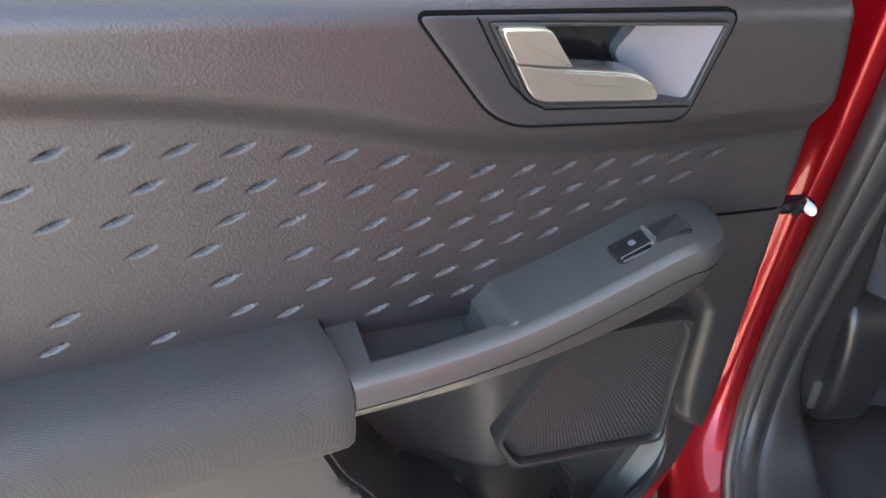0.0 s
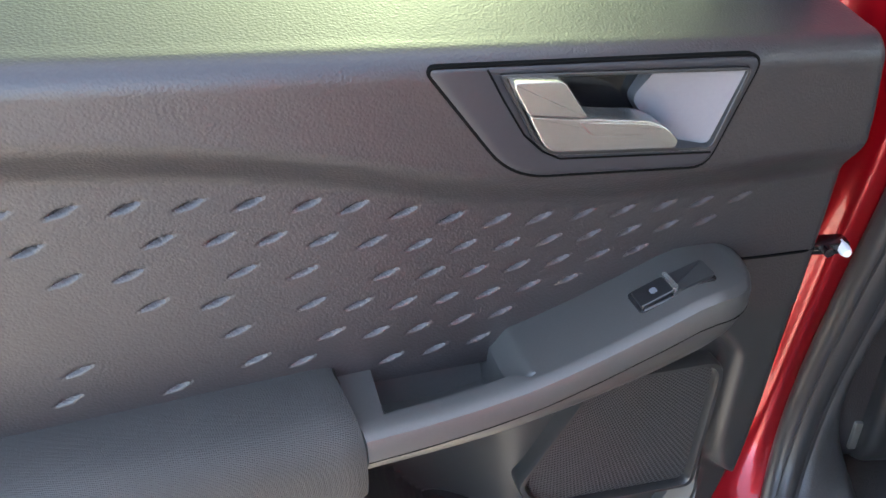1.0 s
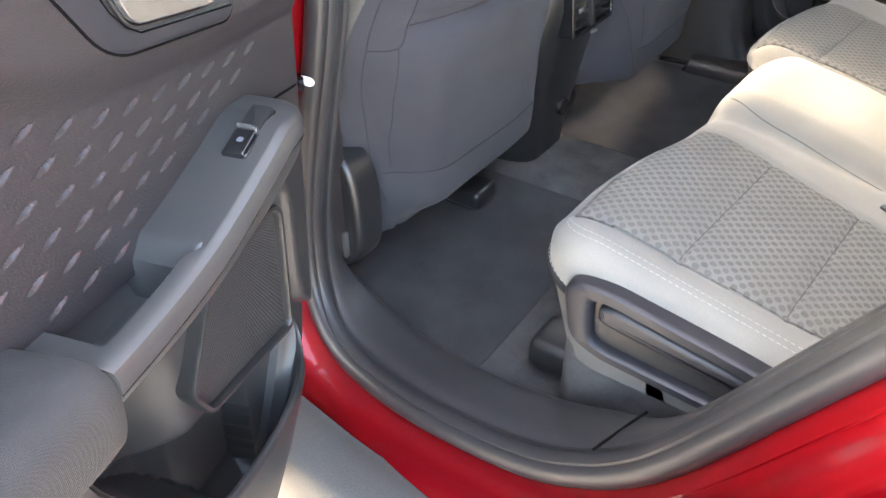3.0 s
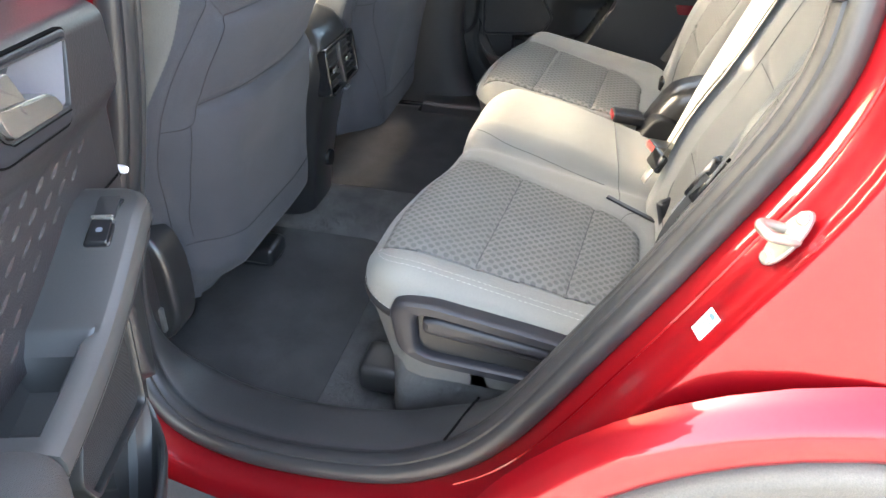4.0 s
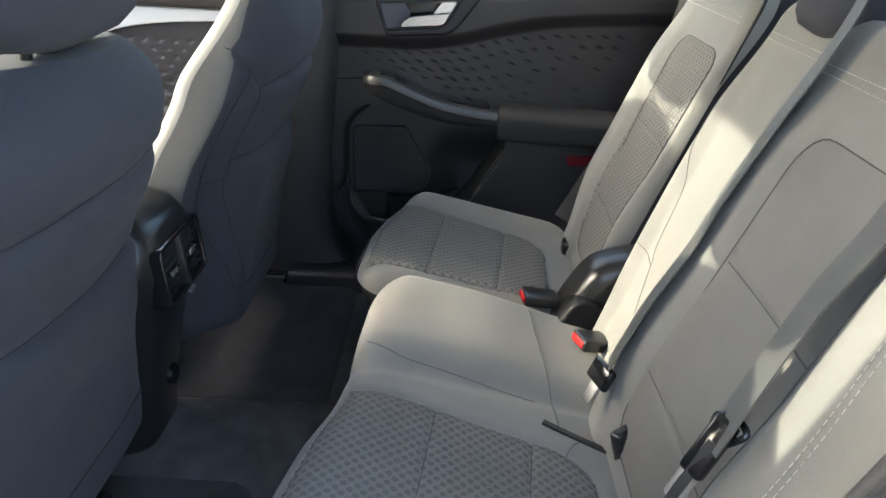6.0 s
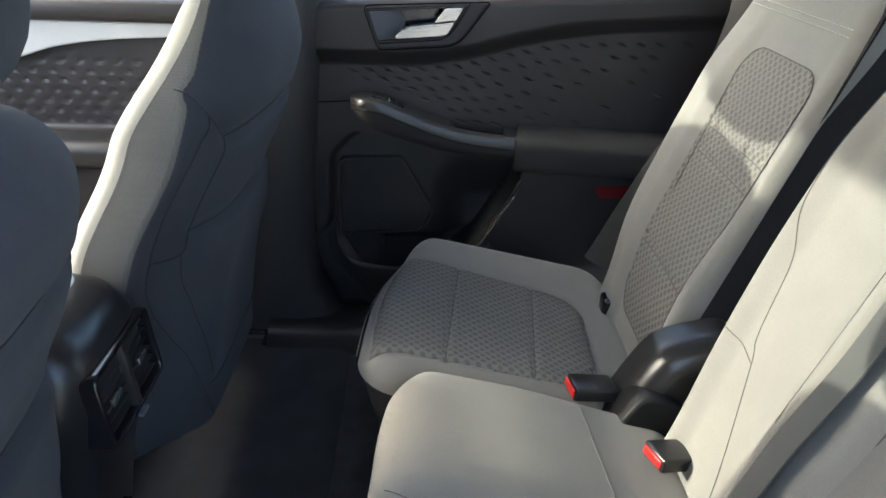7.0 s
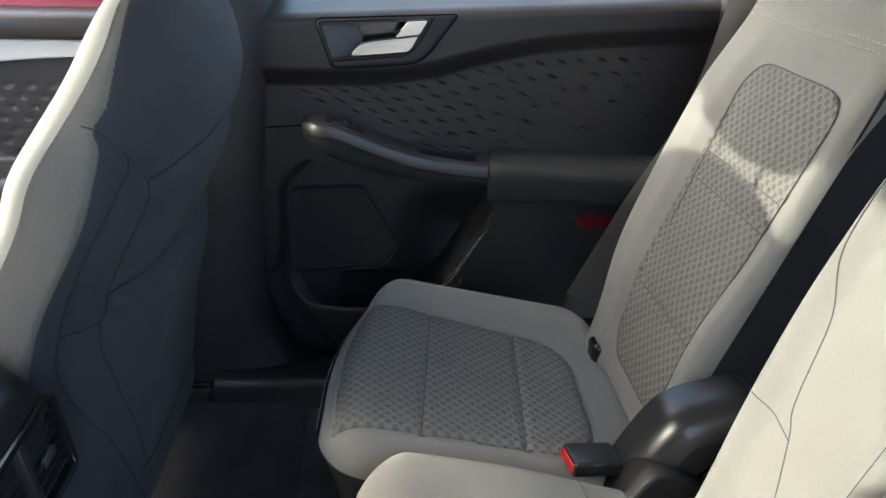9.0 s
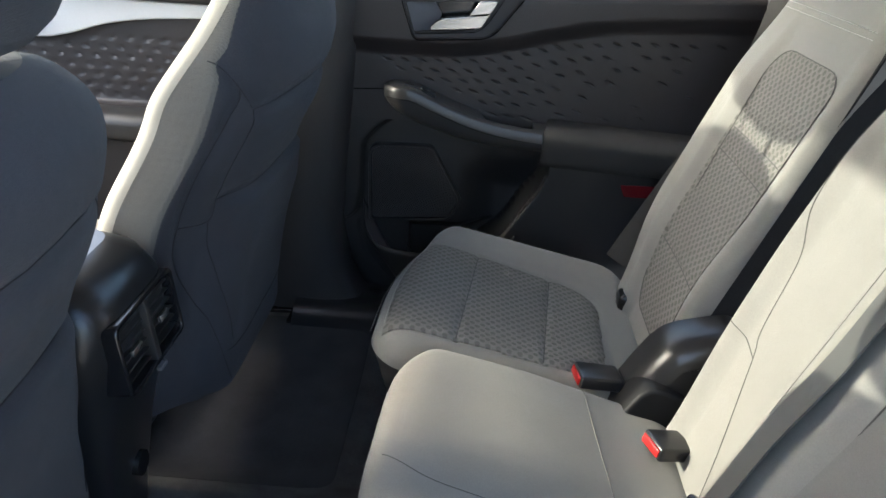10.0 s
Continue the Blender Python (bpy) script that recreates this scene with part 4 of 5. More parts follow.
        vv.co.z = 0.545 + 0.03 * sstep(0.05 - vv.co.y, 0, 0.2) if foot else cush_top(vv.co.y) - deep + 0.002
        if foot and vv.co.y > 0.1:
            vv.co.y -= 0.035
    part("cushion_base", low, base_cloth, seat, "cloth covered lower side of the cushion", 60)
    # dark welt with pale stitches between top and lower side
    edge = [(ix(0.0) - sg * 0.0012, y) for y in np.linspace(-0.06, 0.195, 26)]
    edge += [(ix(0.0) + sg * 0.07 * (1 - math.cos(a)), 0.205 + 0.0705 * math.sin(a)) for a in np.linspace(0.1, 1.57, 12)]
    edge += [(x, y1 + 0.0012) for x in np.linspace(ix(0.0) + sg * 0.075, ix(0.85), 24)]
    edge = [Vector((x, bent(x, y), 0)) for x, y in edge]
    part("welt", bm_sweep([(p.x, p.y, cush_top(p.y) - deep - 0.0005) for p in edge], [(0.003 * math.cos(a), 0.007 * math.sin(a)) for a in np.linspace(0, 2 * math.pi, 8, endpoint=False)], up=(0, 0, 1)), M_BLACKCLOTH, seat, "black welt round the cushion")
    part("stitching", bm_dashes([(p.x - sg * 0.001, p.y + 0.001, cush_top(p.y) - deep + 0.008) for p in edge], 0.0045, 0.003, 0.0005), M_THREAD, seat, "pale thread stitching")
    # patterned centre panel, following the cushion
    a0, a1 = min(sides), max(sides)
    part("seat_panel", bm_field(a0, a1, -0.150, 0.262, 0.0030, lambda a, b: top(a, b) + 0.0036, lambda a, b: panel_in(a, b) > 0.0015, 0.004), M_INSERT, seat, "patterned darker grey seat panel", 60, uv=(0, 1))
    for q in SEAMS:
        xs = [x for x in np.linspace(a0, a1, 90) if panel_in(x, seam_y(x, q)) > 0.003]
        part("panel_seam", bm_sweep([(x, seam_y(x, q), top(x, seam_y(x, q)) + 0.0034) for x in xs], circle(0.0015, 6)), M_EDGE, seat)
    # pale stitching along the outer side and round the nose
    for off in (0.0, 0.009):
        e = ix(0.052) + sg * off
        path = [(e, y) for y in np.linspace(-0.17, 0.205, 40)] + [(e + sg * 0.035 * (1 - math.cos(a)), 0.21 + 0.044 * math.sin(a)) for a in np.linspace(0.1, 1.5, 10)]
        if not off:
            path += [(x, 0.2545) for x in np.linspace(e + sg * 0.04, ix(0.86), 50)]
        path = [(x, bent(x, y)) for x, y in path]
        part("stitching", bm_dashes([(x, y, top(x, y) + 0.0008) for x, y in path], 0.0045, 0.003, 0.0004), M_THREAD, seat, "pale thread stitching")
    return seat, top


SEAT_L, top_l = build_cushion("rear_seat_cushion", -0.570, -0.125, "light grey cloth rear seat cushion with a raised middle place", False,
                              [(-0.57, 0.268), (-0.50, 0.272), (-0.42, 0.270), (-0.30, 0.253), (-0.18, 0.222), (-0.06, 0.210), (0.04, 0.205), (0.12, 0.192), (0.16, 0.180)],
                              (-0.498, -0.180, -0.492, -0.222), M_SIDECLOTH, 0.068, hump=0.158)
SEAT_R, _ = build_cushion("rear_seat_cushion", 0.165, 0.612, "light grey cloth single rear seat cushion by the far door", True,
                              [(0.16, 0.248), (0.33, 0.240), (0.43, 0.224), (0.49, 0.206), (0.54, 0.190), (0.612, 0.170)],
                              (0.512, 0.196, 0.474, 0.190), M_BLACKCLOTH, 0.050)

# side valance and fold handle of the near seat
val = rounded([(0.218, 0.672), (0.205, 0.690), (0.160, 0.692), (0.015, 0.668), (-0.16, 0.632), (-0.16, 0.560), (0.020, 0.576), (0.165, 0.586), (0.206, 0.604)], 0.018, 5)
vin = rounded([(0.180, 0.664), (0.172, 0.671), (0.150, 0.671), (0.010, 0.648), (-0.14, 0.618), (-0.14, 0.580), (0.018, 0.592), (0.160, 0.602), (0.176, 0.612)], 0.012, 5)
MX = Matrix(((0, 0, -1, -0.572), (1, 0, 0, 0), (0, 1, 0, 0), (0, 0, 0, 1)))
vf = part("side_valance", bm_ring_frame(val, vin, -0.03, 0.018, 0.008), M_BEZEL, SEAT_L, "dark grey plastic seat side valance", m=MX)
part("valance_well", bm_slab(vin, -0.03, 0.003, 0.002), M_SMOOTH, vf, m=MX)
part("fold_handle", bm_slab(rounded([(0.170, 0.665), (0.150, 0.669), (0.010, 0.647), (-0.020, 0.640), (-0.022, 0.622), (0.010, 0.622), (0.160, 0.640), (0.170, 0.645)], 0.006, 4), -0.01, 0.017, 0.007), M_BEZEL, vf, "dark grey seat fold lever", m=MX)
part("seat_leg", bm_box(-0.56, -0.47, 0.02, 0.225, 0.42, 0.60, 0.03, 4), M_CARPET, SEAT_L, "grey carpet covered seat frame")
part("leg_cover", bm_box(-0.50, -0.42, 0.20, 0.30, 0.42, 0.475, 0.014, 3), M_SMOOTH, SEAT_L, "black plastic seat foot cover")
SLOT = [Vector((-0.170, -0.062, 0)), Vector((-0.186, -0.10, 0)), Vector((-0.205, -0.150, 0))]
part("anchor_slot", bm_sweep([(p.x, p.y, top_l(p.x, p.y) + 0.001) for p in spline(SLOT, 5)], [(-0.005, -0.01), (0.005, -0.01), (0.004, 0.003), (-0.004, 0.003)], up=(0, 0, 1)), M_BLACK, SEAT_L, "dark zipped anchor slot")
for sp in ([(-0.080, 0.190), (-0.098, 0.14), (-0.105, 0.064), (-0.119, -0.055)], [(-0.175, -0.085), (-0.10, -0.080), (0.02, -0.070), (0.14, -0.062)], [(-0.235, -0.085), (-0.20, -0.105), (-0.185, -0.14)]):
    part("cover_seam", bm_sweep([(p.x, p.y, top_l(p.x, p.y) + 0.0004) for p in spline([(a, b, 0) for a, b in sp], 8)], circle(0.0006, 6)), M_EDGE, SEAT_L)
part("anchor_cover", bm_box(0.435, 0.475, -0.205, -0.160, 0.62, 0.668, 0.010, 3), M_GLOSS, SEAT_R, "black child seat anchor cover")

# seat backs
TB = radians(23)


def back_frame(x, tilt=TB, y=-0.165, z=0.655):
    """Local x across, y up along the back, z out of its face."""
    return Matrix(((1, 0, 0, x), (0, -math.sin(tilt), math.cos(tilt), y), (0, math.cos(tilt), math.sin(tilt), z), (0, 0, 0, 1)))


def build_back(x0, x1, label, mid, panel, tilt=TB, y=-0.165, waist=0.0, flank=0.006):
    """waist: by how much the outer (x1) side draws in at the foot; flank: height at which the dark sides begin."""
    seat = thing("rear_backrest_seat", ((x0 + x1) / 2, -0.22, 0.62), label, "car seat", "rear seat backs")
    m = back_frame(0, tilt, y)
    h1 = 0.585

    def top(a, b):
        z = 0.05 - edge_fall(rect_dist(a, b, x0, x1, -0.06, h1, 0.05), 0.032)
        c0, c1 = mid
        # side bolsters stand proud of the centre
        z += 0.016 * (sstep(c0 - a, -0.01, 0.03) + sstep(a - c1, -0.01, 0.03)) * sstep(h1 - 0.1 - b, -0.05, 0.1)
        z += (0.014 if panel else 0.004) * math.exp(-((b - 0.12) / 0.10) ** 2) - 0.006 * sstep(b, 0.3, 0.55)
        if panel:
            for q in panel[2]:
                d = abs(b - q - 0.10 * ((a - (c0 + c1) / 2) / 0.13) ** 2 * 0.15)
                if d < 0.008 and c0 < a < c1:
                    z -= 0.0035 * (1 - d / 0.008)
        return z
    def drawn(bm):
        for vv in bm.verts:
            k = 1 - waist * (1 - sstep(vv.co.y, -0.02, 0.30)) / (x1 - x0)
            vv.co.x = x0 + (vv.co.x - x0) * k
        return bm
    part("cover", drawn(bm_field(x0, x1, -0.06, h1, 0.006, top, corner=0.05, skirt=flank)), M_CLOTH, seat, "light grey woven cloth cover", 60, m=m)
    part("shell", drawn(bm_field(x0 + 0.001, x1 - 0.001, -0.059, h1 - 0.001, 0.03, lambda a, b: flank + 0.002, corner=0.05, skirt=-0.075 - 2 * (flank - 0.006))), M_BLACKCLOTH, seat, "black cloth sides and rear", 60, m=m)
    part("back_board", bm_slab(rounded([(x0 + 0.003, -0.058), (x1 - 0.003, -0.058), (x1 - 0.003, h1 - 0.003), (x0 + 0.003, h1 - 0.003)], 0.06), -0.069, -0.075, 0.002), M_DARKCLOTH, seat, m=m)
    if panel:
        b0, b1, seams = panel
        c0, c1 = mid

        def keep(a, b):
            return rect_dist(a, b, c0, c1, b0, b1, 0.05) > 0
        part("back_panel", drawn(bm_field(c0, c1, b0, b1, 0.0035, lambda a, b: top(a, b) + 0.0018, keep, 0.004)), M_PLAINPANEL if x0 < -0.6 else M_INSERT, seat, "darker grey back panel", 60, m=m, uv=(0, 1))
        for q in seams:
            part("panel_seam", drawn(bm_sweep([(a, q, top(a, q) + 0.0016) for a in np.linspace(c0 + 0.004, c1 - 0.004, 30)], circle(0.0009, 6))), M_EDGE, seat, m=m)
        pts = [(p.x, p.y, top(p.x, p.y) + 0.002) for p in rounded([(c0, b0), (c1, b0), (c1, b1), (c0, b1)], 0.05, 6)]
        part("panel_piping", drawn(bm_sweep(pts, circle(0.0009, 6), closed=True)), M_EDGE, seat, m=m)
    for off in (0.0, 0.010):
        pts = [(a, 0.510 + off, top(a, 0.510 + off) + 0.001) for a in np.linspace(x0 + 0.03, x1 - 0.03, 40)]
        part("stitching", bm_dashes(pts, 0.005, 0.003, 0.0007, up=(0, 0, 1)), M_THREAD, seat, "pale thread stitching", m=m)
    if not panel:
        for pts in ([(0.110, 0.52), (0.108, 0.35), (0.078, 0.265), (0.060, 0.18), (0.040, 0.150), (-0.005, 0.06), (-0.040, -0.02)], [(0.110, 0.158), (0.078, 0.156), (0.040, 0.150)], [(x0 + 0.030, 0.52), (x0 + 0.034, 0.36), (x0 + 0.036, 0.14)]):
            part("cover_seam", drawn(bm_sweep([(p.x, p.y, top(p.x, p.y) + 0.0002) for p in spline([(a, b, 0) for a, b in pts], 10)], circle(0.0007, 6))), M_EDGE, seat, m=m)
    if x0 < -0.6:
        for off in (0.0, 0.009):
            pts = [(-0.512 - off + 0.06 * (b - 0.3), b, top(-0.512 - off + 0.06 * (b - 0.3), b) + 0.001) for b in np.linspace(0.06, 0.50, 60)]
            part("stitching", bm_dashes(pts, 0.005, 0.003, 0.0007), M_THREAD, seat, "pale thread stitching", m=m)
    return seat, top, m


_, back_top_l, back_m = build_back(-0.640, -0.104, "light grey cloth rear seat back with a stitched panel", (-0.44, -0.205), (0.0, 0.455, (0.11, 0.28)), radians(20), -0.205)
MID, _, _ = build_back(-0.100, 0.130, "narrow light grey cloth middle seat back", (-0.055, 0.085), None, radians(20), -0.230, 0.035)
build_back(0.222, 0.590, "light grey cloth single seat back by the far door", (0.250, 0.476), (0.0, 0.458, (0.115, 0.280, 0.320)), radians(20), -0.237, 0.075, 0.032)

# ---- front seats, seen from behind ----
HALF = [(0, 0.240), (0.15, 0.262), (0.53, 0.258), (0.73, 0.242), (0.82, 0.236), (0.90, 0.214), (0.95, 0.182), (0.985, 0.145), (1.0, 0.11)]
SEAT_Y = [(0, 0.650), (0.15, 0.648), (0.30, 0.638), (0.53, 0.600), (0.73, 0.532), (0.95, 0.490), (1.0, 0.485)]


def build_front_seat(cx, label, mirror, slide):
    sg = -1 if mirror else 1
    seat = thing("front_seat", (cx, 0.75, 0.42), label, "car seat", "front seats")
    levels = np.linspace(0.10 if mirror else 0.0, 1, 84)
    back, front = [], []
    nseg = 96
    for t in levels:
        z = 0.495 + 0.69 * t + (0.012 if mirror else -0.026) * sstep(t, 0.80, 1.0)
        half = lerp_table(t, HALF)
        yc = lerp_table(t, SEAT_Y) + slide
        th = lerp_table(t, [(0, 0.035), (0.1, 0.045), (0.5, 0.048), (0.8, 0.046), (0.93, 0.04), (1.0, 0.022)])
        low = sg * 0.035 * (1 - sstep(t, 0.15, 0.5))
        ring = []
        for k in range(nseg):
            a = 2 * math.pi * k / nseg
            c, s = math.cos(a), math.sin(a)
            px = half * math.copysign(abs(c) ** 0.55, c)
            py = th * math.copysign(abs(s) ** 0.75, s)
            if s < 0:   # rear face: a full pocket low down, crowned above
                py -= 0.058 * (1 - (px / half) ** 2) * sstep(t, 0.40, 0.70) * (1 - 0.5 * sstep(t, 0.85, 1.0))
                py -= 0.068 * (1 - sstep(abs(px) / half, 0.5, 0.97)) * sstep(t, 0.0, 0.12) * (1 - sstep(t, 0.42, 0.68))
                # seams draw the cover in; loose cloth between them
                w = abs(px) / half
                arc = 0.752 + 0.020 * (1 - sstep(w, 0.3, 0.77)) if w < 0.77 else 0.752 + 0.098 * (w - 0.77) / 0.23
                py += 0.010 * math.exp(-((t - arc) / 0.016) ** 2)
                side = lerp_table(t, [(0.1, 0.68), (0.226, 0.75), (0.443, 0.88), (0.539, 0.90), (0.673, 0.93), (0.78, 0.91), (0.9, 0.97)])
                py += 0.007 * math.exp(-((w - side) / 0.035) ** 2) * sstep(0.80 - t, 0.0, 0.05)
                py += 0.008 * math.exp(-((t - 0.572) / 0.012) ** 2) * (1 - sstep(w, 0.70, 0.80))
                py -= 0.009 * sstep(0.77 - w, 0.0, 0.05) * sstep(0.565 - t, 0.0, 0.02)
                loose = noise.noise(Vector((px * 7 + cx * 9, t * 6, 0.3))) + 0.5 * noise.noise(Vector((px * 16 + t * 9, t * 13, cx)))
                py += 0.0030 * loose * (1 - sstep(w, 0.8, 1.0))
            else:       # front bolsters
                py += 0.045 * sstep(abs(px) / half, 0.6, 0.95) * (1 - sstep(t, 0.75, 0.95))
            ring.append(Vector((cx + px + low, yc + py, z)))
        q = nseg // 2
        front.append(ring[:q + 1])
        back.append(ring[q:] + [ring[0]])
    part("back_cover", bm_loft([r[3:-3] for r in back], closed=False), M_DARKCLOTH, seat, "charcoal cloth seat back cover", 60)
    for band in ([r[:4] for r in back], [r[-4:] for r in back]):
        part("side_band", bm_loft(band, closed=False), M_SUNLITBAND, seat, "grey mesh cloth side band, lightened as if sunlit", 60)
    bmf = bm_loft(front, closed=False)
    part("front_cover", bmf, M_CLOTH, seat, "light grey cloth seat face", 60)
    bm = bmesh.new()
    vs = [bm.verts.new(p) for p in front[-1] + back[-1][1:-1]]
    bm.faces.new(vs)
    part("seat_top", bm, M_DARKCLOTH, seat)
    for side in (0, -1, 3, -4):
        sx = 1 if side in (-1, -4) else -1
        pts = [r[side] + Vector((sx * 0.0008, -0.001, 0)) for r in back[8:]]
        part("stitching", bm_dashes(pts, 0.0034, 0.0030, 0.00045, up=(1, 0, 0)), M_EDGE, seat, "thread stitching along the side band")

    def on_back(a, t):
        """A point on the rear face: a from -1 to 1 across, t up."""
        i = min(len(levels) - 1, max(0, (t - levels[0]) / (1 - levels[0]) * (len(levels) - 1)))
        i0 = int(i)
        i1 = min(i0 + 1, len(levels) - 1)
        f = i - i0
        half = lerp_table(t, HALF)
        px = a * half
        best = []
        for ii in (i0, i1):
            r = back[ii]
            for p, q2 in zip(r, r[1:]):
                if min(p.x, q2.x) - 1e-6 <= cx + px <= max(p.x, q2.x) + 1e-6:
                    w = (cx + px - p.x) / (q2.x - p.x) if abs(q2.x - p.x) > 1e-9 else 0
                    best.append(p.lerp(q2, w))
                    break
            else:
                best.append(r[0] if px < 0 else r[-1])
        return best[0].lerp(best[1], f)
    seams = [[(-0.77, 0.752), (-0.6, 0.758), (-0.3, 0.771), (0.3, 0.771), (0.6, 0.758), (0.77, 0.752)], [(-0.76, 0.568), (-0.4, 0.574), (0.2, 0.570), (0.76, 0.568)]]
    for w in (-1, 1):
        seams.append([(w * 1.0, 0.850), (w * 0.95, 0.829), (w * 0.85, 0.786), (w * 0.77, 0.752)])
        seams.append([(w * 0.88, 0.798), (w * 0.93, 0.673), (w * 0.90, 0.539), (w * 0.88, 0.443), (w * 0.75, 0.226), (w * 0.68, 0.12)])
        seams.append([(w * 0.77, 0.752), (w * 0.79, 0.68), (w * 0.77, 0.57), (w * 0.78, 0.524), (w * 0.895, 0.520)])
        seams.append([(w * 0.78, 0.520), (w * 0.74, 0.40), (w * 0.66, 0.22)])
    seams.append([(-0.70, 0.20), (-0.3, 0.195), (0.3, 0.190), (0.70, 0.20)])
    for pts in seams:
        path = [on_back(sg * a, t) + Vector((0, -0.0004, 0)) for a, t, _ in spline([(a, t, 0) for a, t in pts], 8)]
        part("cover_seam", bm_sweep(path, circle(0.0008, 6)), M_SEAM, seat)
    # cushion and rails under it
    part("seat_base", bm_field(cx - 0.24, cx + 0.24, 0.70, 1.16, 0.02, lambda a, b: 0.66 - edge_fall(rect_dist(a, b, cx - 0.24, cx + 0.24, 0.70, 1.16, 0.06), 0.06), corner=0.06, skirt=0.50), M_CLOTH, seat, "light grey cloth front seat cushion", 60)
    for dx, y in ((-sg * 0.17, 0.70), (sg * 0.11, 0.72 if mirror else 0.60)):
        rail = part("seat_rail", bm_box(cx + dx - 0.022, cx + dx + 0.022, y + slide, 1.10, 0.40, 0.435, 0.006), M_SMOOTH, seat, "black seat rail")
        part("rail_cover", bm_box(cx + dx - 0.036, cx + dx + 0.036, y - 0.025 + slide, y + 0.06 + slide, 0.42, 0.462, 0.012, 3), M_BLACK, rail, "black plastic rail end cover")
    # recliner cover on the outer side
    rec = rounded([(0.575, 0.535), (0.578, 0.650), (0.605, 0.700), (0.71, 0.69), (0.80, 0.55), (0.74, 0.49), (0.610, 0.485)], 0.04, 7)
    xo = cx - sg * 0.232
    MR = Matrix(((0, 0, -sg, xo), (1, 0, 0, slide), (0, 1, 0, 0), (0, 0, 0, 1)))
    rc = part("recliner_cover", bm_slab(rec, -0.02, 0.034, 0.014, 5), M_BLACK, seat, "black plastic recliner cover", m=MR)
    part("belt_anchor", bm_box(xo - sg * 0.038 - 0.005, xo - sg * 0.038 + 0.005, 0.600 + slide, 0.632 + slide, 0.522, 0.568, 0.002), M_STEEL, rc, "steel belt anchor plate")
    # head restraint on two posts; unseen, sized to shape the sun on the rear backs
    hr = []
    for t in np.linspace(0, 1, 14):
        k = math.sqrt(max(0.02, 1 - (2 * t - 1) ** 4))
        hr.append([(cx + 0.155 * k * math.copysign(abs(math.cos(a)) ** 0.6, math.cos(a)), 0.475 + slide - 0.02 * t + 0.05 * k * math.copysign(abs(math.sin(a)) ** 0.8, math.sin(a)), (1.232 if mirror else 1.158) + 0.19 * t) for a in np.linspace(0, 2 * math.pi, 28, endpoint=False)])
    part("head_restraint", bm_loft(hr), M_DARKCLOTH, seat, "charcoal cloth head restraint", 60)
    for dx in (-0.06, 0.06):
        part("head_restraint_post", bm_sweep([(cx + dx, 0.475 + slide, 1.15), (cx + dx, 0.47 + slide, 1.28)], circle(0.006, 10)), M_BLACK, seat)
    return seat


build_front_seat(-0.272, "front seat with a charcoal cloth back and pale side", False, 0.0)
build_front_seat(0.410, "far front seat with a charcoal cloth back and pale side", True, -0.065)

# ---- centre console ----
con = thing("centre_console", (0.045, 0.60, 0.42), "black plastic centre console with two rear air vents", "console")
rings = []
for z, hw, y in ((0.42, 0.085, 0.555), (0.50, 0.095, 0.550), (0.60, 0.105, 0.535), (0.70, 0.115, 0.515), (0.78, 0.115, 0.502), (0.83, 0.110, 0.505), (0.86, 0.10, 0.525), (0.875, 0.085, 0.56)):
    ring = []
    for a in np.linspace(0, 2 * math.pi, 40, endpoint=False):
        c, q = math.cos(a), math.sin(a)
        ring.append((0.045 + hw * math.copysign(abs(c) ** 0.35, c), y + 0.30 + 0.30 * math.copysign(abs(q) ** 0.35, q), z))
    rings.append(ring)
part("housing", bm_loft(rings), M_BLACK, con, "black plastic console housing", 60)
VM = Matrix(((1, 0, 0, 0.045), (0, 0.12, -0.993, 0.507), (0, 0.993, 0.12, 0.775), (0, 0, 0, 1)))
vo = rounded([(-0.082, -0.045), (0.082, -0.045), (0.082, 0.05), (-0.082, 0.05)], 0.012, 4)
vi = rounded([(-0.076, -0.039), (0.076, -0.039), (0.076, 0.044), (-0.076, 0.044)], 0.009, 4)
vent = part("vent_frame", bm_ring_frame(vo, vi, -0.03, 0.016, 0.003), M_GLOSS, con, "gloss black rear vent frame", m=VM)
part("vent_back", bm_slab(vi, -0.03, -0.012, 0.001), M_GLOSS, vent, m=VM)
part("vent_divider", bm_box(-0.006, 0.006, -0.04, 0.045, -0.01, 0.016, 0.002), M_SMOOTH, vent, m=VM)
for sx in (-1, 1):
    for k in range(6):
        part("slat", bm_box(sx * 0.0405 - 0.034, sx * 0.0405 + 0.034, -0.033 + k * 0.0132, -0.0308 + k * 0.0132, -0.010, 0.009, 0.0008), M_SMOOTH, vent, m=VM)
    part("vent_tab", bm_box(sx * 0.0405 - 0.013, sx * 0.0405 + 0.013, -0.006, 0.004, 0.008, 0.014, 0.001), M_SILVER, vent, "silver vent tab", m=VM)
part("vent_mark", bm_box(-0.010, 0.010, -0.0535, -0.0485, 0.012, 0.0185, 0.001), M_CUP, vent, "pale mark under the vents", m=VM)
HM = Matrix.Translation((0.055, 0.545, 0.555))
part("power_socket", bm_loft([[(0.018 * math.cos(a), -0.012 + d, 0.018 * math.sin(a)) for a in np.linspace(0, 2 * math.pi, 20, endpoint=False)] for d in (0.02, 0.0)]), M_GLOSS, con, "black power socket cap", m=HM)

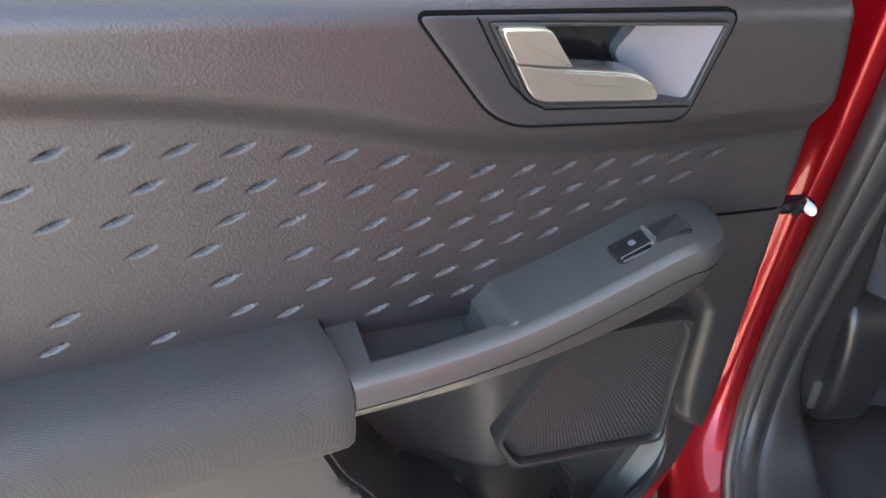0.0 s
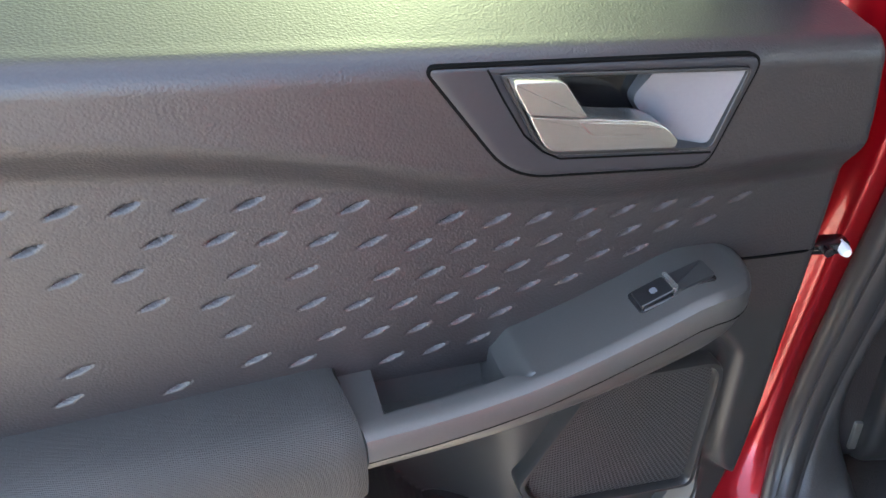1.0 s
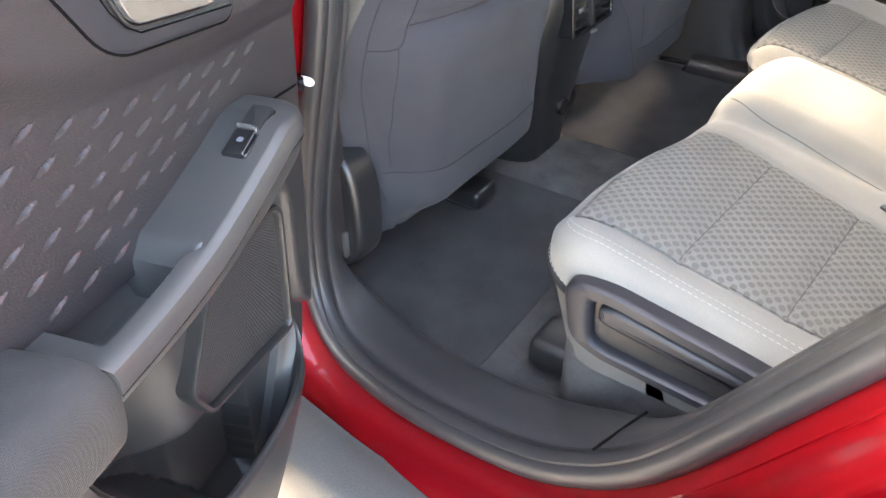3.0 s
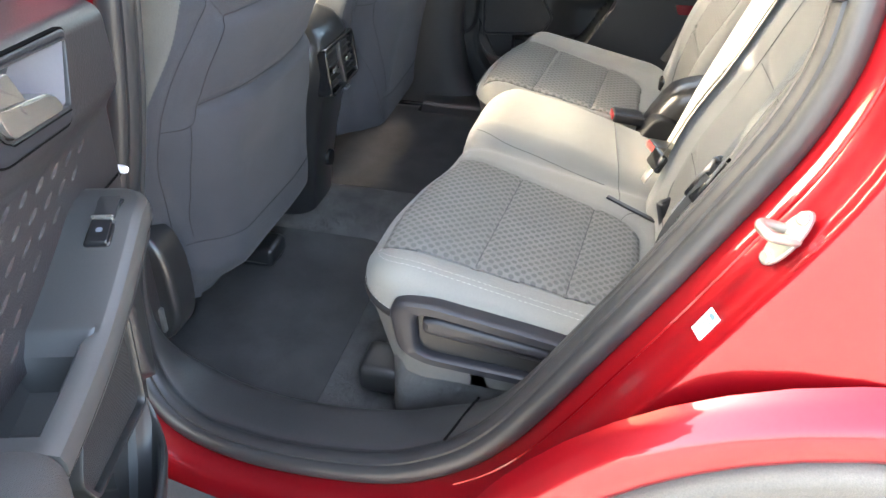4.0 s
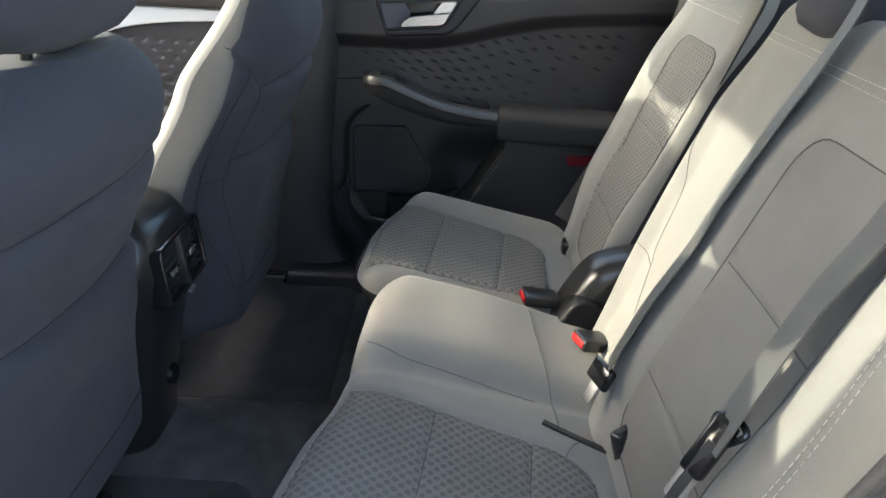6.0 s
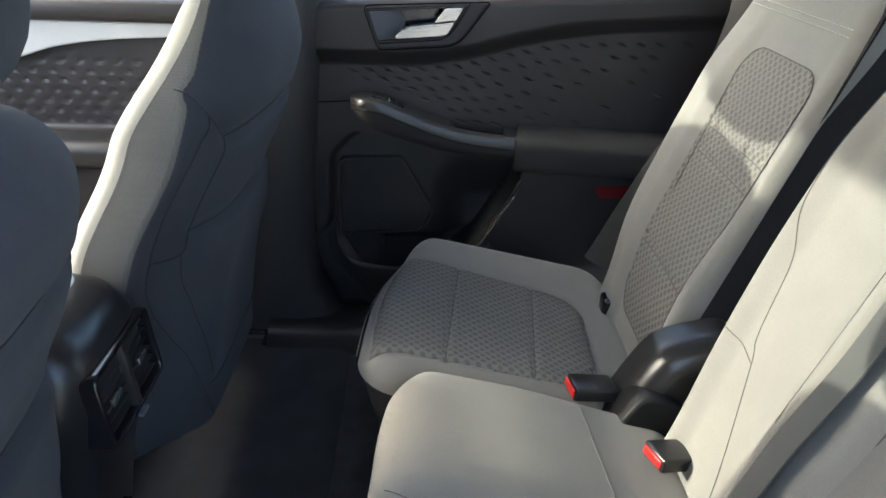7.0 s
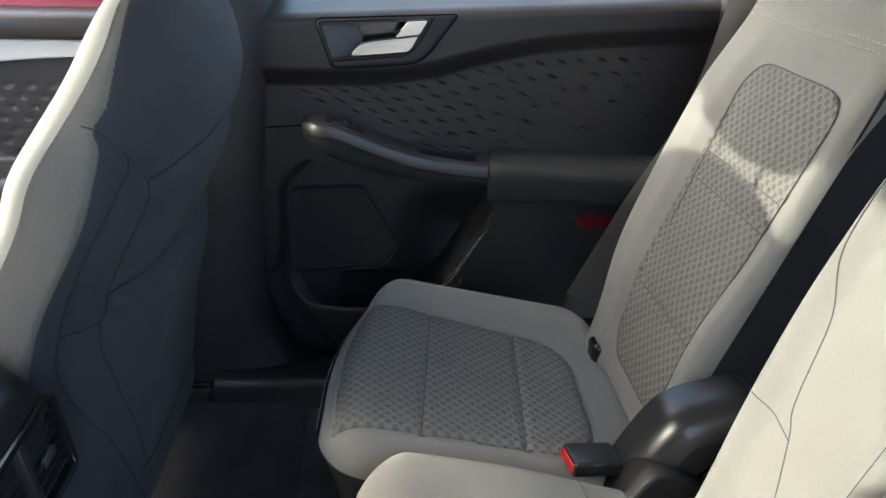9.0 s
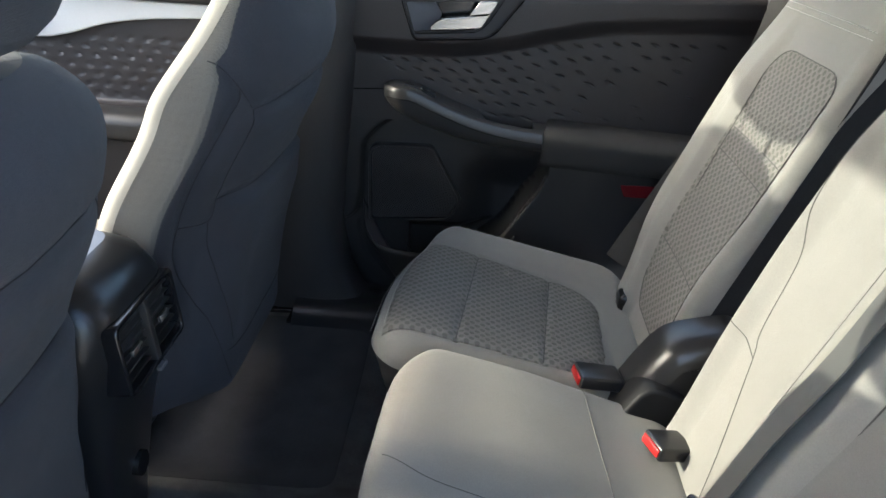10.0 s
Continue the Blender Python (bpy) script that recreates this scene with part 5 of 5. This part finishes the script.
# ---- far side sill, pillar and front door ----
tagged(part("sill_trim_far", bm_loft([[(0.62, y, 0.405), (0.655, y, 0.44), (0.68, y, 0.457), (0.715, y, 0.460), (0.76, y, 0.452), (0.80, y, 0.44), (0.80, y, 0.40)] for y in np.linspace(-0.2, 0.475, 12)], closed=True), M_BLACK), "black plastic sill trim by the far door", "sill trim", kind="structure")
pf = []
for z in np.linspace(0.43, 1.2, 18):
    y0 = lerp_table(z, [(0.43, 0.33), (0.46, 0.352), (0.52, 0.385), (0.60, 0.392), (0.9, 0.372), (1.2, 0.350)])
    pf.append([(0.80, y0 - 0.015, z), (0.745, y0 - 0.01, z), (0.722, y0 + 0.002, z), (0.712, y0 + 0.02, z), (0.705, y0 + 0.06, z), (0.71, y0 + 0.20, z), (0.80, y0 + 0.22, z)])
tagged(part("pillar_trim_far", bm_loft(pf), M_SILL, angle=60), "black plastic centre pillar trim on the far side", "pillar trim", kind="structure")
fd = thing("front_door", (0.78, 1.0, 0.42), "far front door with silver and black inner trim", "car door")


def front_trim(y, z):
    n = 0.0
    if z < 0.86:
        n += 0.05 * sstep(0.86 - z, 0, 0.02)
    for i in range(10):
        for j in range(7):
            cy, cz = 0.70 + i * 0.036 + (j % 2) * 0.018, 0.872 + j * 0.019
            du, dv = y - cy, z - cz
            if abs(du) < 0.014 and abs(dv) < 0.008 and cz < 0.972 + 0.045 * sstep(0.96 - cy, 0, 0.2):
                q = 1 - abs(du - dv * 0.3) / 0.013 - abs(dv + du * 0.3) / 0.0045
                if q > 0:
                    n -= 0.004 * min(1, q * 1.6)
    return n


MF = Matrix(((0, 0, -1, 0.760), (1, 0, 0, 0), (0, 1, 0, 0), (0, 0, 0, 1)))
part("trim_panel", bm_field(0.52, 1.40, 0.42, 1.07, 0.0045, front_trim, thick=0.03), M_TRIM, fd, "grained black trim with sunk marks", 60, m=MF)
bandp = spline([(1.40, 0.985, 0), (1.02, 0.980, 0), (0.93, 0.988, 0), (0.845, 1.013, 0), (0.75, 1.028, 0), (0.60, 1.038, 0)], 6)
band = [(p.x, p.y) for p in bandp] + [(0.60, 1.062), (1.40, 1.062)]
part("silver_band", bm_slab(band, 0.0, 0.020, 0.004), M_ALLOYTRIM, fd, "satin silver trim band", m=MF)
part("top_shelf", bm_box(0.715, 0.82, 0.56, 1.45, 1.064, 1.105, 0.015, 3), M_TRIM, fd, "black top shelf")
part("outer_panel", bm_box(0.80, 0.86, 0.50, 1.75, 0.40, 1.15, 0.02), M_RED, fd)
hb = part("handle_bezel", bm_slab(rounded([(0.965, 0.998), (0.985, 1.052), (1.11, 1.052), (1.12, 1.0), (1.09, 0.992)], 0.008), 0.012, 0.0235, 0.003), M_GLOSS, fd, "black handle bezel", m=MF)
part("handle_lever", bm_slab(rounded([(0.985, 1.012), (1.015, 1.046), (0.995, 1.048), (0.975, 1.020), (0.985, 1.002), (1.06, 1.003), (1.065, 1.014)], 0.004), 0.022, 0.036, 0.004), M_SILVER, hb, "satin silver door lever", m=MF)
part("armrest", bm_box(0.66, 0.75, 0.62, 1.10, 0.80, 0.855, 0.02, 4), M_SMOOTH, fd, "black plastic armrest")

# added box that closes the sun gap between pillar and front seat
tagged(part("pillar_sun_block_near", bm_box(-0.60, -0.520, 0.605, 0.665, 0.50, 1.13, 0.012, 3), M_TRIM), "black block added low at the near centre pillar to stop sun", "pillar trim", kind="structure")
# pale upper trim, widened inwards to hold sun off the near seat back
tagged(part("pillar_trim_near", bm_box(-0.580, -0.474, 0.550, 0.60, 1.125, 1.55, 0.01, 3), M_GREYFELT), "pale grey upper trim of the near centre pillar", "pillar trim", kind="structure")


# ---- belts, buckles and small hardware ----
WEBP = [(-0.023, -0.0008), (0.023, -0.0008), (0.023, 0.0008), (-0.023, 0.0008)]
def on_back_l(x, b, h):
    """A point h above the near seat back: x across, b up its face."""
    return back_m @ Vector((x, b, back_top_l(min(-0.11, x), min(b, 0.57)) + h))


OUT = (back_m.to_3x3() @ Vector((0, 0, 1)))
belt = thing("seat_belt", (-0.45, -0.16, 0.70), "grey seat belt hanging in front of the near rear seat back", "seat belt", "rear seat belts")
TONGUE = on_back_l(-0.452, 0.178, 0.030)
part("webbing", bm_sweep(spline([on_back_l(-0.430, 0.66, 0.06), on_back_l(-0.420, 0.54, 0.030), on_back_l(-0.436, 0.43, 0.028), on_back_l(-0.425, 0.33, 0.030), TONGUE], 6), WEBP, up=OUT + Vector((0.16, 0, 0))), M_WEB, belt)
for dx, dh in ((0.008, 0.0), (-0.006, 0.008)):
    part("webbing", bm_sweep(spline([TONGUE + Vector((dx, 0, 0.01)), on_back_l(-0.462 + dx, 0.10, 0.024 + dh), on_back_l(-0.474 + dx, 0.03, 0.018 + dh), on_back_l(-0.480 + dx, -0.03, 0.006)], 6), [(a * 0.22, b * 1.5) for a, b in WEBP], up=OUT + Vector((-1.2, 0, 0))), M_BELTDARK, belt, "dark folded lap end of the belt")
MTG = look(TONGUE, TONGUE + Vector((-0.45, 0.75, 0.55))) @ Matrix.Rotation(1.65, 4, "Z")
tg = part("tongue", bm_box(-0.032, 0.032, -0.013, 0.013, -0.007, 0.007, 0.005, 3), M_GLOSS, belt, "black belt tongue grip", m=MTG)
part("guide_loop", bm_sweep(spline([(0.012, 0.010, 0.004), (0.030, 0.018, 0.006), (0.036, 0.0, 0.008), (0.028, -0.016, 0.006), (0.010, -0.010, 0.004)], 5), circle(0.0035, 8)), M_GLOSS, tg, m=MTG)
part("blade", bm_ring_frame(rounded([(-0.062, -0.011), (-0.028, -0.011), (-0.028, 0.011), (-0.062, 0.011)], 0.005, 3), rounded([(-0.056, -0.006), (-0.036, -0.006), (-0.036, 0.006), (-0.056, 0.006)], 0.003, 3), -0.0012, 0.0012, 0.0004), M_STEEL, tg, "steel latch blade", m=MTG)
belt2 = thing("seat_belt", (-0.17, -0.14, 0.68), "grey seat belt lying down the middle seat back", "seat belt", "rear seat belts")
part("webbing", bm_sweep(spline([on_back_l(-0.170, 0.66, 0.03), on_back_l(-0.160, 0.56, 0.016), on_back_l(-0.152, 0.45, 0.010), on_back_l(-0.150, 0.35, 0.008), on_back_l(-0.150, 0.26, 0.008), on_back_l(-0.152, 0.17, 0.010), on_back_l(-0.156, 0.070, 0.014)], 6), WEBP, up=OUT + Vector((0.25, 0, 0))), M_WEB, belt2)
MT2 = look(on_back_l(-0.160, 0.055, 0.020), on_back_l(-0.160, 0.055, 0.020) + OUT + Vector((-0.3, 0, 0.1)))
part("tongue", bm_box(-0.024, 0.024, -0.016, 0.016, -0.006, 0.006, 0.005, 3), M_GLOSS, belt2, "black belt tongue grip", m=MT2)
part("blade", bm_box(-0.010, 0.010, -0.045, -0.015, -0.0015, 0.0015, 0.001), M_STEEL, belt2, "steel latch blade", m=MT2)


def buckle(at, aim, label, roll=0, button=M_REDBTN, shade="red release button"):
    b = thing("belt_buckle", at, label, "belt buckle", "belt buckles")
    m = look(at, aim, roll)
    part("housing", bm_box(-0.022, 0.022, -0.010, 0.010, -0.065, 0.0, 0.004, 3), M_BLACK, b, m=m)
    part("release_button", bm_box(-0.018, 0.018, -0.006, 0.006, -0.0675, -0.058, 0.002, 3), button, b, shade, m=m)
    part("stalk", bm_sweep([(0, 0, -0.002), (0, 0.002, 0.03), (0, 0.0, 0.06)], [(-0.012, -0.004), (0.012, -0.004), (0.012, 0.004), (-0.012, 0.004)], up=(0, 1, 0)), M_SMOOTH, b, m=m)
    return b


buckle((0.182, -0.120, 0.668), (0.166, -0.02, 0.682), "black seat belt buckle with a red button between the cushions")
buckle((0.052, -0.196, 0.662), (0.018, -0.10, 0.684), "black seat belt buckle with a red button at the middle place")
buckle((-0.232, -0.178, 0.640), (-0.222, -0.150, 0.74), "black seat belt buckle standing between cushion and near seat back", 40, M_SMOOTH, "black release button")

# hinge cover between the seat backs
sh = thing("hinge_cover", (0.165, -0.2, 0.60), "rounded black plastic cover at the seat back hinge", "hinge cover")
cov = rounded([(-0.30, 0.56), (-0.10, 0.56), (-0.100, 0.620), (-0.126, 0.68), (-0.158, 0.738), (-0.182, 0.758), (-0.27, 0.78), (-0.31, 0.70)], 0.03, 6)
HC = Matrix(((0, 0, -1, 0.172), (1, 0, 0, 0), (0, 1, 0, 0), (0, 0, 0, 1)))
rings = []
for k in range(9):
    a = k / 8 * math.pi / 2
    rings.append([(p[0], p[1], 0.052 * math.sin(a) - 0.028 * 0.4) for p in grown(cov, -0.034 * (1 - math.cos(a)) ** 1.2)])
part("cover", bm_loft([[(p[0], p[1], -0.032) for p in cov]] + rings), M_BLACK, sh, angle=70, m=HC)
low = rounded([(-0.30, 0.55), (-0.085, 0.555), (-0.088, 0.600), (-0.112, 0.652), (-0.140, 0.700), (-0.17, 0.70), (-0.30, 0.62)], 0.02, 5)
part("flange", bm_slab(low, -0.030, 0.058, 0.006, 3), M_MATTE, sh, "lower flange of the hinge cover", m=HC)


# door striker on the rear jamb
ST = Vector((-0.778, -0.196, 0.972))
st = thing("door_striker", ST, "zinc plated door striker loop screwed to the red jamb", "door striker")
ta = Vector((0.0, -0.43, 0.90)).normalized()          # along the plate
na = Vector((-0.52, 0.77, 0.37)).normalized()
na = (na - ta * na.dot(ta)).normalized()
MS = Matrix((ta.cross(na), ta, na)).transposed().to_4x4()
MS.translation = ST
part("plate", bm_slab([(0.0115 * math.cos(a), 0.031 * math.sin(a)) for a in np.linspace(0, 2 * math.pi, 28, endpoint=False)], 0.0, 0.005, 0.002), M_STEEL, st, m=MS)
part("loop", bm_sweep(spline([(-0.008, 0.004, 0.0), (-0.009, 0.004, 0.026), (-0.005, 0.004, 0.037), (0.005, 0.004, 0.037), (0.009, 0.004, 0.026), (0.008, 0.004, 0.0)], 6), circle(0.0047, 10)), M_STEEL, st, "worn steel striker loop", m=MS)
for yy in (0.023, -0.023):
    part("screw", bm_slab([(0.0062 * math.cos(a), yy + 0.0062 * math.sin(a)) for a in np.linspace(0, 2 * math.pi, 18, endpoint=False)], 0.004, 0.0085, 0.002), M_STEEL, st, m=MS)

# paper label on the jamb, with bars for its print
LB = Vector((-0.775, -0.152, 0.868))
lb = thing("paper_label", LB, "small white paper label with blue print on the red jamb", "label")
ML = MS.copy()
ML.translation = LB + na * 0.004
part("sheet", bm_slab(rounded([(-0.008, -0.015), (0.008, -0.015), (0.008, 0.015), (-0.008, 0.015)], 0.001, 2), -0.001, 0.0006, 0.0002), M_STICKER, lb, m=ML)
part("emblem", bm_slab([(0.0038 * math.cos(a), 0.0105 + 0.0025 * math.sin(a)) for a in np.linspace(0, 2 * math.pi, 16, endpoint=False)], 0.0, 0.0010, 0.0001), M_INKBLUE, lb, m=ML)
for k in range(4):
    part("print_bar", bm_box(-0.0065, 0.0055 - 0.002 * (k % 2), 0.004 - k * 0.005, 0.0051 - k * 0.005, 0.0, 0.0010, 0), M_INKBLUE, lb, m=ML)

# bolt of the door check between door and pillar
ck = thing("door_check", (-0.70, 0.52, 0.92), "black door check arm with a pale bolt cap", "door check")
part("arm", bm_box(-0.720, -0.660, 0.520, 0.540, 0.880, 0.892, 0.004), M_GLOSS, ck)
part("bolt_cap", bm_loft([[(-0.667 + 0.0052 * k * math.cos(a), 0.516 + d, 0.887 + 0.0052 * k * math.sin(a)) for a in np.linspace(0, 2 * math.pi, 16, endpoint=False)] for d, k in ((0.012, 1), (0.0, 1), (-0.004, 0.7))]), M_WHITE, ck, "pale grey bolt cap")
part("washer", bm_loft([[(-0.682 + 0.0045 * math.cos(a), 0.514 + d, 0.887 + 0.0045 * math.sin(a)) for a in np.linspace(0, 2 * math.pi, 16, endpoint=False)] for d in (0.012, 0.0)]), M_GLOSS, ck)

# floor mat behind the near front seat, and the carpet well's trims
tagged(part("floor_mat", bm_field(-0.60, -0.07, 0.362, 0.75, 0.02, lambda a, b: floor_h(a, b) + 0.008 - 0.006 * sstep(0.025 - rect_dist(a, b, -0.60, -0.07, 0.362, 0.75, 0.05), 0, 0.025), corner=0.05, thick=0.006), M_MAT), "black carpet floor mat lying on the near side floor", "floor mat")
tagged(part("floor_mat", bm_field(0.17, 0.68, 0.30, 0.75, 0.02, lambda a, b: floor_h(a, b) + 0.008 - 0.006 * sstep(0.025 - rect_dist(a, b, 0.17, 0.68, 0.30, 0.75, 0.05), 0, 0.025), corner=0.05, thick=0.006), M_MAT), "black carpet floor mat lying on the far side floor", "floor mat")

belt3 = thing("seat_belt", (0.62, -0.2, 0.62), "black seat belt hanging beside the far rear seat back", "seat belt", "rear seat belts")
part("webbing", bm_sweep(spline([(0.690, -0.44, 1.30), (0.675, -0.375, 1.0), (0.655, -0.27, 0.80), (0.635, -0.185, 0.64)], 6), WEBP, up=(-1, 0.5, 0.2)), M_BELTDARK, belt3)
tagged(part("rear_pillar_trim_far", bm_box(0.69, 0.78, -0.60, -0.40, 0.45, 1.55, 0.02, 3), M_TRIM), "black plastic rear pillar trim on the far side", "pillar trim", kind="structure")
DRIVER = [o for o in bpy.data.objects if o.name == "front_seat"][0]
TD = Vector((0.007, -0.021, 0.024)).normalized()
TN = Vector((-1, 0, 0)) - TD * Vector((-1, 0, 0)).dot(TD)
TN.normalize()
MT = Matrix((TN, TD.cross(TN), TD)).transposed().to_4x4()
MT.translation = (-0.5075, 0.5345, 1.064)
part("airbag_tag", bm_box(-0.001, 0.0015, -0.0045, 0.0045, -0.018, 0.018, 0.0008), M_WHITE, DRIVER, "small white cloth tag sewn in the seam", m=MT)

tab = thing("rail_end_tab", (0.69, 0.50, 0.41), "glossy black plastic tab on the far floor edge", "floor trim")
part("tab", bm_slab(rounded([(0.694, 0.568), (0.722, 0.545), (0.726, 0.486), (0.700, 0.483)], 0.008, 4), 0.412, 0.430, 0.006), M_GLOSS, tab)
part("clip", bm_box(0.648, 0.694, 0.470, 0.486, 0.412, 0.434, 0.004), M_GLOSS, tab)

hr2 = []
for t in np.linspace(0, 1, 12):
    k = math.sqrt(max(0.03, 1 - (2 * t - 1) ** 4))
    hr2.append([(-0.03 + 0.085 * k * math.copysign(abs(math.cos(a)) ** 0.6, math.cos(a)), -0.385 - 0.05 * t + 0.045 * k * math.copysign(abs(math.sin(a)) ** 0.8, math.sin(a)), 1.170 + 0.15 * t) for a in np.linspace(0, 2 * math.pi, 28, endpoint=False)])
part("head_restraint", bm_loft(hr2), M_DARKCLOTH, MID, "charcoal cloth head restraint pushed down", 60)
guide = thing("belt_guide", (-0.67, -0.19, 1.15), "black ribbed belt guide strip beside the seat back", "belt guide")
gp = spline([(-0.646, -0.190, 1.31), (-0.660, -0.194, 1.23), (-0.681, -0.198, 1.190), (-0.697, -0.201, 1.150)], 6)
part("strip", bm_sweep(gp, [(-0.006, -0.003), (0.006, -0.003), (0.006, 0.003), (-0.006, 0.003)], up=(-0.3, 1, 0.3)), M_MATTE, guide)
